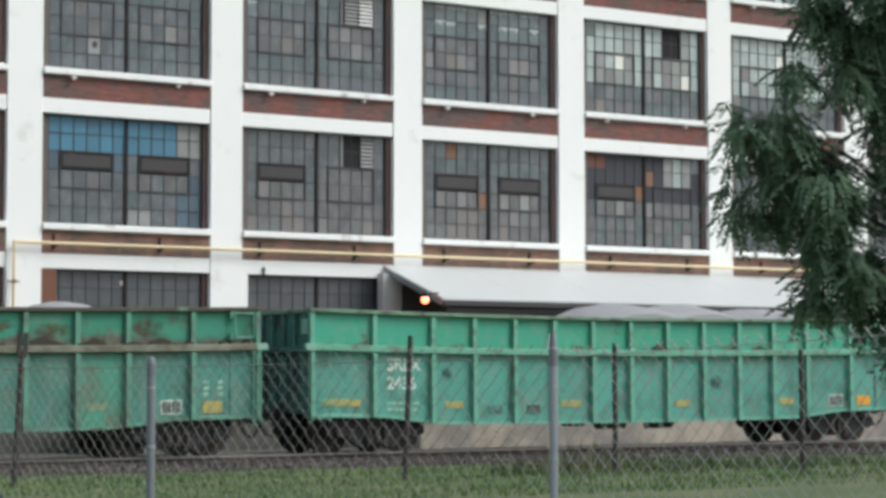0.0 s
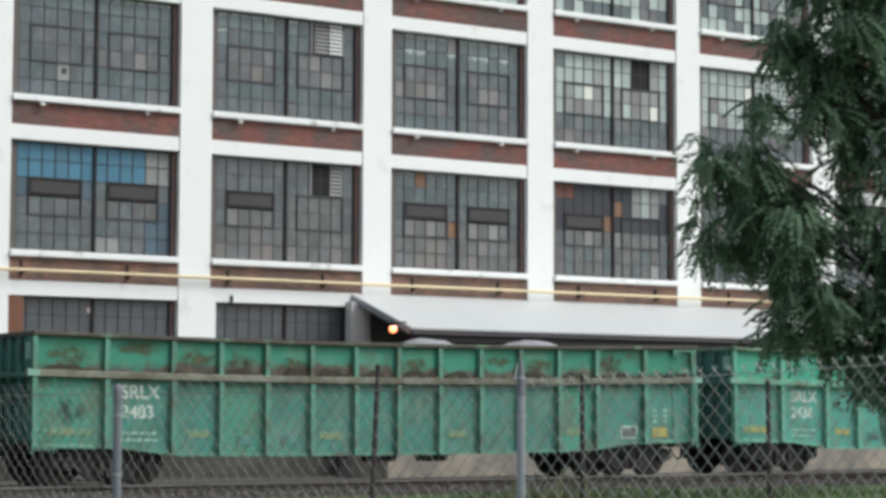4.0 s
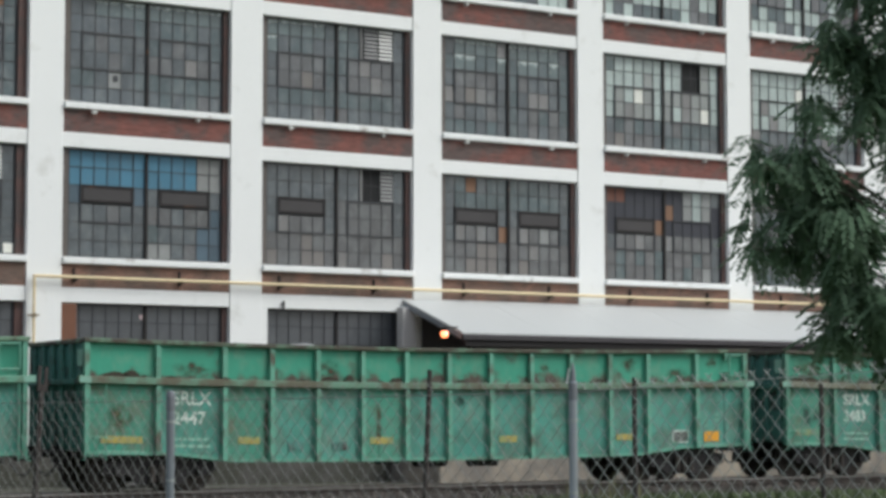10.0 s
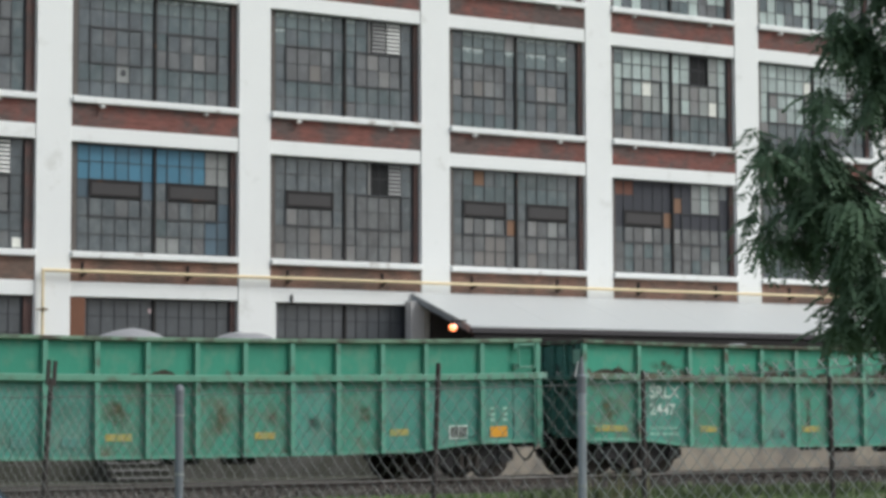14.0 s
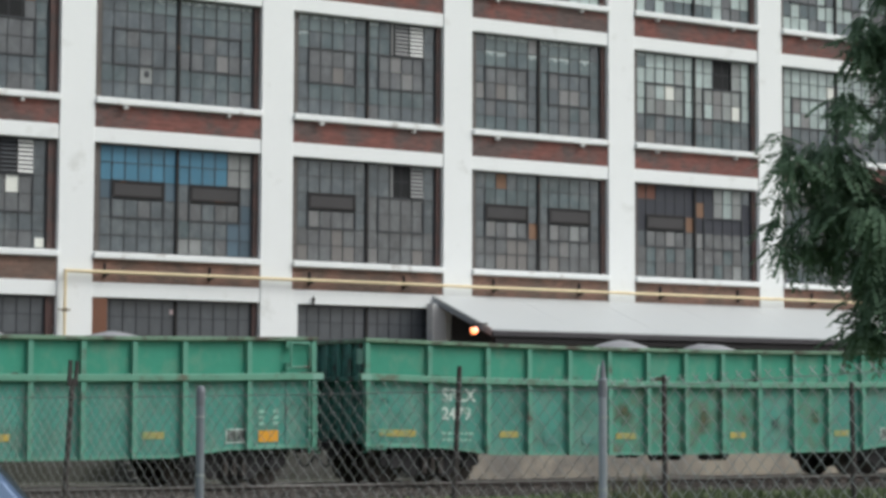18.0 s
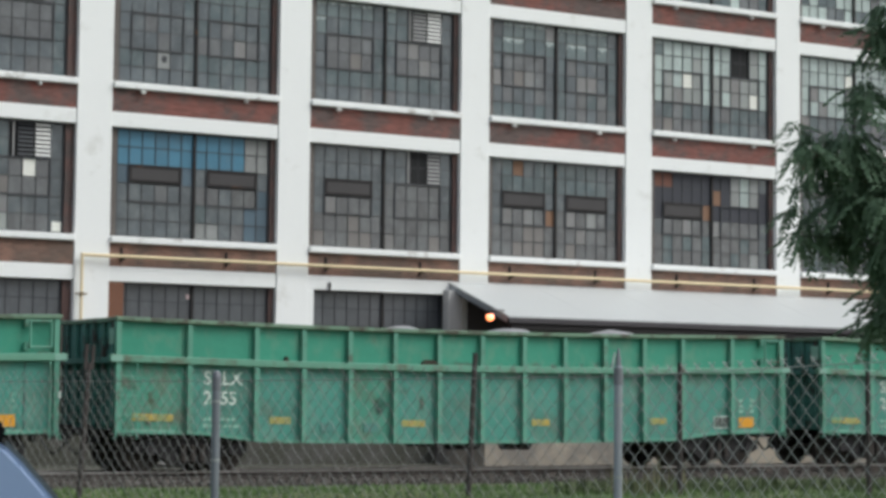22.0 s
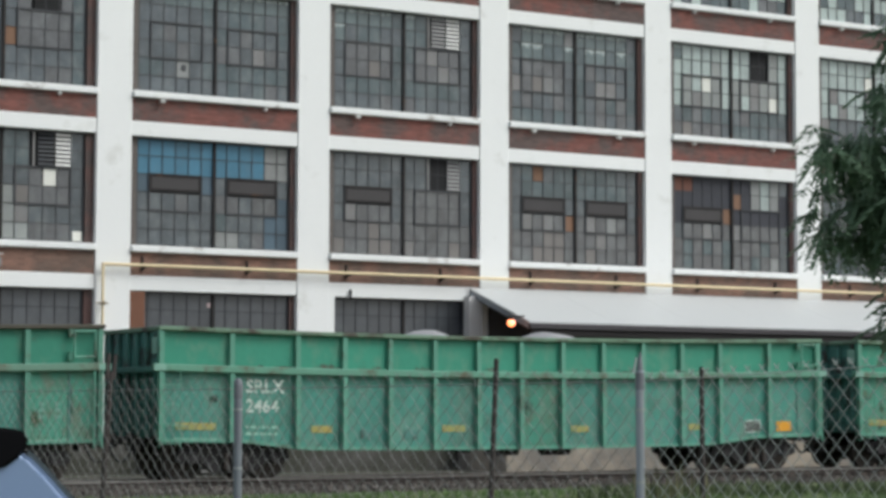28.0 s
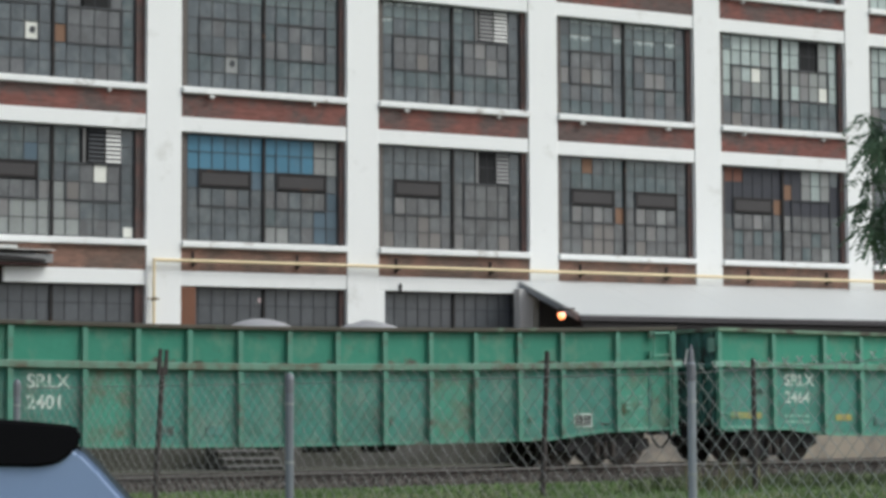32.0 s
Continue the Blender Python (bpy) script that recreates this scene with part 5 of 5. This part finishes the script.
def near_fence():
    """A galvanised chain-link fence with a corner post: one run comes nearer, the other crosses the view."""
    fence = tagged(new("chain_link_fence"), "chain-link fence with galvanised round posts", "fence")
    back = (N1 - N2) * 1.0
    turn = Vector((0.70, -1.16, 0)).normalized() * 3.0
    # ends, half width and half height of a diamond, rise at both ends
    runs = [(N1 + back, N1, 0.042, 0.041, 0.04, 0.04), (N1, N2, 0.042, 0.041, 0.04, 0.055), (N2, N2 + turn, 0.031, 0.0405, 0.055, 0.22)]
    for p, z1, spike in ((N1 + back, 1.91, False), (N1, 1.91, False), (N2, 1.94, True), (N2 + turn, 2.12, False)):
        rp = 0.0178 if spike else 0.0218
        post = part("post", rod(B(), (0, 0, -0.2), (0, 0, z1 - 0.02), rp, 14), GALV if spike else GALV_OLD, fence, "galvanised round post" if spike else "dull galvanised round post", at=p)
        bm = rod(B(), (0, 0, z1 - 0.10), (0, 0, z1 - 0.03), rp + 0.0017, 14)
        if spike:
            rod(bm, (0, 0, z1 - 0.03), (0, 0, z1 + 0.02), 0.015, 14, 0.010)
            rod(bm, (0, 0, z1 + 0.02), (0, 0, z1 + 0.055), 0.010, 14, 0.003)
            # the wire end's glint is put into its white colour
            part("wire_end", rod(B(), (-0.022, 0.014, z1 - 0.03), (-0.013, 0.008, z1 + 0.035), 0.0055, 6, 0.003), FLAT_WHITE, post, "bent wire end coloured white for its glint")
        else:
            rod(bm, (0, 0, z1 - 0.03), (0, 0, z1 - 0.008), 0.026, 14, 0.02)
            rod(bm, (0, 0, z1 - 0.008), (0, 0, z1 + 0.004), 0.020, 14, 0.008)
        part("post_cap", bm, POSTCAP, post, "dull dark steel cap")
        for z in (0.25, 0.65, 1.05, 1.45, 1.75):
            part("tie_wire", rod(B(), (0, 0, z), (0, 0, z + 0.01), rp + 0.0025, 12), WIRE, post)
    for a, b, d, dz, up0, up1 in runs:
        way = (b - a).normalized()
        length = (b - a).length
        side = Vector((-way.y, way.x, 0)) * 0.03
        thick = 0.0024 if up1 > 0.1 else 0.0017
        n, rows = int(length / (2 * d)), int(1.85 / dz)
        bm = B()
        for j in range(n):
            for s in (0, 1):
                pts = []
                for r in range(rows + 1):
                    off = (2 * j + (r % 2) if s == 0 else 2 * j + 2 - (r % 2)) * d
                    rise = up0 + (up1 - up0) * off / length
                    pts.append(a + side * (1.0 + (0.08 if s else -0.08)) + way * off + Vector((0, 0, 0.02 + r * dz + rise)))
                tube(bm, pts, thick, 4)
                end = pts[-1]
                rod(bm, end, end + way * (0.012 if s else -0.012) + Vector((0, 0, 0.016)), thick, 4)
        old = WIRE if up1 > 0.1 else WIRE_OLD
        tagged(part("wire_mesh", mesh_of("wire_mesh", bm, old), old, fence, "diamond wire mesh"), kind="stuff")
        for z in (0.08, 1.82):
            part("tension_wire", rod(B(), a + side + Vector((0, 0, z + up0)), b + side + Vector((0, 0, z + up1)), 0.0022, 5), old, fence)


POSTCAP = shade("dull_post_cap", (0.18, 0.19, 0.21), 0.6, 0.4, var=0.2)


# ---- tree ----
TREE = Vector((17.88, 16.92, 0.02))
ACROSS = Vector((0.84, -0.54, 0))
AWAY = Vector((0.54, 0.84, 0))
def frond(verts, faces, at, out, length, rng):
    """A drooping feathered leaf of paired leaflets."""
    side = out.cross(Vector((0, 0, 1)))
    side = side.normalized() if side.length > 0.05 else Vector((1, 0, 0))
    n = 8
    for k in range(n):
        t = (k + 0.6) / n
        mid = at + out * (length * t) + Vector((0, 0, -0.4 * length * t * t))
        ll = length * 0.28 * (1 - 0.5 * abs(t - 0.45))
        for s in (-1, 1):
            tip = mid + (side * s * 0.8 + out * 0.45 + Vector((0, 0, rng.uniform(-0.6, 0.05)))) * ll
            wv = out * (ll * 0.42)
            c = (mid + tip) / 2
            i = len(verts)
            verts += [tuple(mid), tuple(c + wv), tuple(tip), tuple(c - wv)]
            faces.append((i, i + 1, i + 2, i + 3))


def bough(tree, start, sprays, rng):
    """One bough and its tiers of leaves: across and up from the trunk's foot, half width, half height."""
    wood, verts, faces = B(), [], []
    fork = ACROSS * (sum(s[0] for s in sprays) / len(sprays) * 0.3) + Vector((0, 0, start + 0.3))
    rod(wood, Vector((0, 0, start)), fork, 0.035, 7, 0.02, caps=False)
    for a, u, rx, rz in sprays:
        c = ACROSS * a + AWAY * rng.uniform(-0.45, 0.45) + Vector((0, 0, u))
        knee = fork.lerp(c, 0.5) + Vector((0, 0, 0.12))
        rod(wood, fork, knee, 0.014, 6, 0.009, caps=False)
        rod(wood, knee, c, 0.009, 6, 0.005, caps=False)
        for k in range(int((8 + 640 * rx * rz) * (0.6 if a < -2.35 else 1.0))):
            v = Vector((rng.gauss(0, 1), rng.gauss(0, 1), rng.gauss(0, 1))).normalized() * rng.random() ** 0.5
            at = c + ACROSS * (v.x * rx * 0.85) + AWAY * (v.y * max(rx, 0.2)) + Vector((0, 0, v.z * rz * 0.9 + 0.04))
            out = (ACROSS * v.x * 0.8 + AWAY * v.y * 0.8 + Vector((rng.uniform(-0.5, 0.5), rng.uniform(-0.5, 0.5), rng.uniform(-0.8, 0.05)))).normalized()
            if k % 7 == 0:
                rod(wood, c, at, 0.005, 3, 0.002, caps=False)
            frond(verts, faces, at, out, rng.uniform(0.24, 0.42), rng)
    part("limb", wood, BARK, tree)
    part("foliage", soup("foliage", verts, faces, LEAF), LEAF, tree, "feathered dark green foliage")


def build_tree():
    rng = random.Random(5)
    tree = tagged(new("locust_tree"), "locust tree with drooping feathered dark green leaves", "tree")
    tree.location = TREE
    bm = B()
    pts = [Vector((0, 0, -0.2)), Vector((0.05, 0.03, 1.2)), Vector((-0.05, 0.1, 2.6)), Vector((0.1, 0.0, 4.2)), Vector((0.0, 0.05, 6.2)), Vector((0.1, 0.1, 8.0))]
    radii = [0.17, 0.15, 0.13, 0.09, 0.06, 0.02]
    for k in range(5):
        rod(bm, pts[k], pts[k + 1], radii[k], 10, radii[k + 1], caps=k in (0, 4))
    part("trunk", bm, BARK, tree, "dark furrowed trunk")
    bough(tree, 3.4, [(-2.76, 4.85, 0.08, 0.05), (-2.59, 4.74, 0.22, 0.1), (-2.24, 4.7, 0.35, 0.13), (-1.87, 4.63, 0.26, 0.1), (-2.66, 4.52, 0.13, 0.17), (-2.42, 4.49, 0.27, 0.13), (-2.11, 4.46, 0.29, 0.15), (-1.79, 4.39, 0.29, 0.12)], rng)
    bough(tree, 3.0, [(-2.73, 4.2, 0.08, 0.1), (-2.06, 4.19, 0.26, 0.13), (-1.65, 4.27, 0.26, 0.13), (-2.2, 3.98, 0.38, 0.15), (-1.78, 3.98, 0.38, 0.18), (-1.43, 4.07, 0.18, 0.13), (-2.75, 3.96, 0.09, 0.05), (-2.51, 3.84, 0.18, 0.14), (-2.73, 3.64, 0.06, 0.1)], rng)
    bough(tree, 2.6, [(-2.44, 3.67, 0.19, 0.14), (-2.13, 3.7, 0.32, 0.15), (-1.7, 3.7, 0.32, 0.18), (-1.38, 3.83, 0.1, 0.15), (-1.86, 3.47, 0.16, 0.12), (-1.56, 3.43, 0.24, 0.18)], rng)
    bough(tree, 2.2, [(-1.78, 3.18, 0.18, 0.15), (-1.46, 3.17, 0.22, 0.17), (-1.72, 2.93, 0.19, 0.15), (-1.4, 2.93, 0.26, 0.19), (-1.86, 2.74, 0.11, 0.1), (-1.58, 2.73, 0.19, 0.08), (-1.94, 2.64, 0.08, 0.04), (-1.3, 2.66, 0.18, 0.1)], rng)
    bough(tree, 1.9, [(-1.19, 3.16, 0.26, 0.14), (-0.92, 3.11, 0.32, 0.18), (-1.09, 2.8, 0.38, 0.21), (-0.67, 3.11, 0.26, 0.23), (-0.58, 2.73, 0.32, 0.26), (-0.92, 2.44, 0.30, 0.22), (-0.55, 2.28, 0.32, 0.26), (-0.78, 2.12, 0.22, 0.17)], rng)
    bough(tree, 3.1, [(-0.77, 3.98, 0.23, 0.1), (-0.65, 3.73, 0.26, 0.18), (-0.59, 3.47, 0.23, 0.18), (-1.17, 3.81, 0.06, 0.17), (-0.24, 3.73, 0.32, 0.39), (-0.99, 4.05, 0.1, 0.08), (-0.19, 3.23, 0.32, 0.39)], rng)
    bough(tree, 3.9, [(-1.1, 4.69, 0.14, 0.15), (-0.72, 4.62, 0.27, 0.1), (-0.9, 4.81, 0.16, 0.09), (-0.47, 4.44, 0.13, 0.13), (-1.16, 4.26, 0.05, 0.15), (-0.14, 4.82, 0.36, 0.39), (-0.89, 4.32, 0.06, 0.13)], rng)
    bough(tree, 4.6, [(-1.86, 6.13, 0.13, 0.08), (-1.73, 5.99, 0.22, 0.16), (-1.49, 6.12, 0.26, 0.16), (-1.83, 5.79, 0.16, 0.1), (-1.5, 5.73, 0.29, 0.16), (-1.98, 5.34, 0.12, 0.08), (-1.98, 5.12, 0.13, 0.13), (-1.5, 5.24, 0.15, 0.14), (-1.53, 5.01, 0.14, 0.06)], rng)
    bough(tree, 4.8, [(-1.11, 6.05, 0.39, 0.26), (-1.14, 5.66, 0.36, 0.22), (-1.33, 5.41, 0.26, 0.14), (-0.94, 5.33, 0.32, 0.13), (-1.28, 5.09, 0.16, 0.08), (-0.96, 5.01, 0.18, 0.08), (-1.3, 6.57, 0.46, 0.26)], rng)
    bough(tree, 5.2, [(-0.67, 6.04, 0.36, 0.29), (-0.68, 5.66, 0.36, 0.26), (-0.61, 5.26, 0.27, 0.18), (-0.55, 4.99, 0.18, 0.14), (-0.18, 5.65, 0.39, 0.52), (-0.73, 6.62, 0.52, 0.33), (-0.97, 7.15, 0.53, 0.39)], rng)
    # the side of the crown away from the railway
    bough(tree, 4.0, [(0.6, 5.2, 0.6, 0.5), (1.2, 4.4, 0.7, 0.5), (0.7, 3.4, 0.5, 0.4), (1.3, 5.6, 0.6, 0.5), (0.4, 6.6, 0.7, 0.5), (0.0, 7.4, 0.6, 0.5)], rng)


# ---- parked car ----
def parked_car():
    """The back of a parked hatchback: only its roof spoiler and tailgate glass stand in view."""
    car = tagged(new("parked_car"), "parked light blue car with a black roof spoiler", "car")
    car.matrix_world = CAR_POSE
    L, W = 4.3, 1.76
    # x from the tail forwards (negative), y across, z up
    prof = [(0.1, 0.35), (0.2, 0.62), (0.2, 0.98), (0.05, 1.05), (-3.1, 1.02), (-4.15, 0.82), (-4.28, 0.5), (-4.2, 0.25), (-0.1, 0.25)]
    part("body", bevel(prism(B(), prof, "y", -W / 2, W / 2), 0.05, 2), CARBLUE, car, "light blue painted body")
    roof = [(-0.62, 1.68), (-1.6, 1.72), (-2.35, 1.62), (-2.35, 1.58), (-1.6, 1.67), (-0.62, 1.62)]
    part("car_roof", bevel(prism(B(), roof, "y", -0.70, 0.70), 0.015, 2), CARBLUE, car, "light blue roof")
    cabin = [(-1.0, 1.03), (-0.95, 1.60), (-1.6, 1.64), (-2.35, 1.57), (-3.15, 1.0)]
    part("side_glass", prism(B(), cabin, "y", -0.70, 0.70), CARGLASS, car, "dark tinted side windows")
    pillar = [(-1.0, 1.0), (0.15, 1.0), (0.128, 1.16), (0.055, 1.325), (-0.062, 1.468), (-0.157, 1.575), (-0.218, 1.635), (-0.32, 1.66), (-0.95, 1.68)]
    part("tailgate", bevel(prism(B(), pillar, "y", -0.70, 0.70), 0.03, 3), CARBLUE, car, "light blue tailgate and rear pillar mirroring the sky")
    glassp = [(0.138, 1.165), (0.075, 1.331), (-0.042, 1.476), (-0.145, 1.585), (-0.20, 1.635), (-0.21, 1.62), (-0.155, 1.57), (-0.055, 1.46), (0.06, 1.32), (0.12, 1.155)]
    part("rear_window", bevel(prism(B(), glassp, "y", -0.5, 0.5), 0.004, 2), CARGLASS, car, "rear window in a black seal")
    edge = [(0.128, 1.16), (0.055, 1.325), (-0.062, 1.468), (-0.157, 1.575), (-0.218, 1.635)]
    for y in (-0.704, 0.692):
        part("window_seal", prism(B(), [(p + 0.004, q + 0.004) for p, q in edge] + [(p - 0.006, q - 0.006) for p, q in edge[::-1]], "y", y, y + 0.012), SEAL, car, "thin dark seal along the rear edge")
    sp = [(-0.95, 1.745), (-0.42, 1.722), (-0.25, 1.708), (-0.222, 1.69), (-0.222, 1.655), (-0.245, 1.618), (-0.30, 1.580), (-0.36, 1.572), (-0.95, 1.585)]
    part("spoiler", bevel(prism(B(), sp, "y", -0.72, 0.72), 0.01, 3), SPOILER, car, "black roof spoiler")
    for x in (-0.85, -3.45):
        for y in (-W / 2 + 0.08, W / 2 - 0.08):
            bm = rod(B(), (x, y - 0.1, 0.32), (x, y + 0.1, 0.32), 0.32, 24)
            wheel = part("wheel", bevel(bm, 0.02), RUBBER, car)
            part("rim", rod(B(), (x, y - 0.105, 0.32), (x, y + 0.105, 0.32), 0.2, 20), GALV, wheel)
    for y in (-0.62, 0.62):
        part("tail_light", bevel(box(B(), -0.06, y - 0.16, 0.75, 0.05, y + 0.16, 0.92), 0.02), TAIL, car, "red tail light")


CARBLUE = shade("light_blue_car_paint", (0.20, 0.285, 0.45), 0.28, 0.1, var=0.05, bump=0)
SPOILER = shade("black_spoiler_plastic", (0.004, 0.004, 0.005), 0.7, var=0.1, bump=0, spec=0.06)
SEAL = shade("slate_rubber_seal", (0.05, 0.07, 0.085), 0.6, var=0.1, bump=0)
TAIL = shade("red_lamp_plastic", (0.25, 0.01, 0.01), 0.2, var=0.1, bump=0)
CAR_POSE = pose(2.748, 7.35, -0.02, 0, 0, -14)

build_ground()
blades("grass", 26000, (6, 46), (26.5, 36.7), (0.03, 0.11), GRASS, "green grass blades beside the track", 1)
blades("tall_weeds", 2600, (0, 0), (0, 0), (0.08, 0.26), WEED, "taller weeds along the old posts and ballast", 2, 0.7, 0.02,
       [(23.4, 33.4, 0.5), (24.6, 33.9, 0.5), (26.0, 33.2, 0.6), (28.5, 33.0, 0.6), (27.5, 34.3, 0.5), (31.0, 33.6, 0.7)])
blades("dry_weeds", 70, (0, 0), (0, 0), (0.2, 0.7), WEEDT, "tall dry yellow-green weeds beside the posts", 4, 0.35, 0.016,
       [(23.3, 32.0, 0.25), (24.2, 32.6, 0.3), (24.8, 33.4, 0.3)])
build_factory()
build_dock()
build_train()
far_fence()
near_fence()
build_tree()
parked_car()
motions()
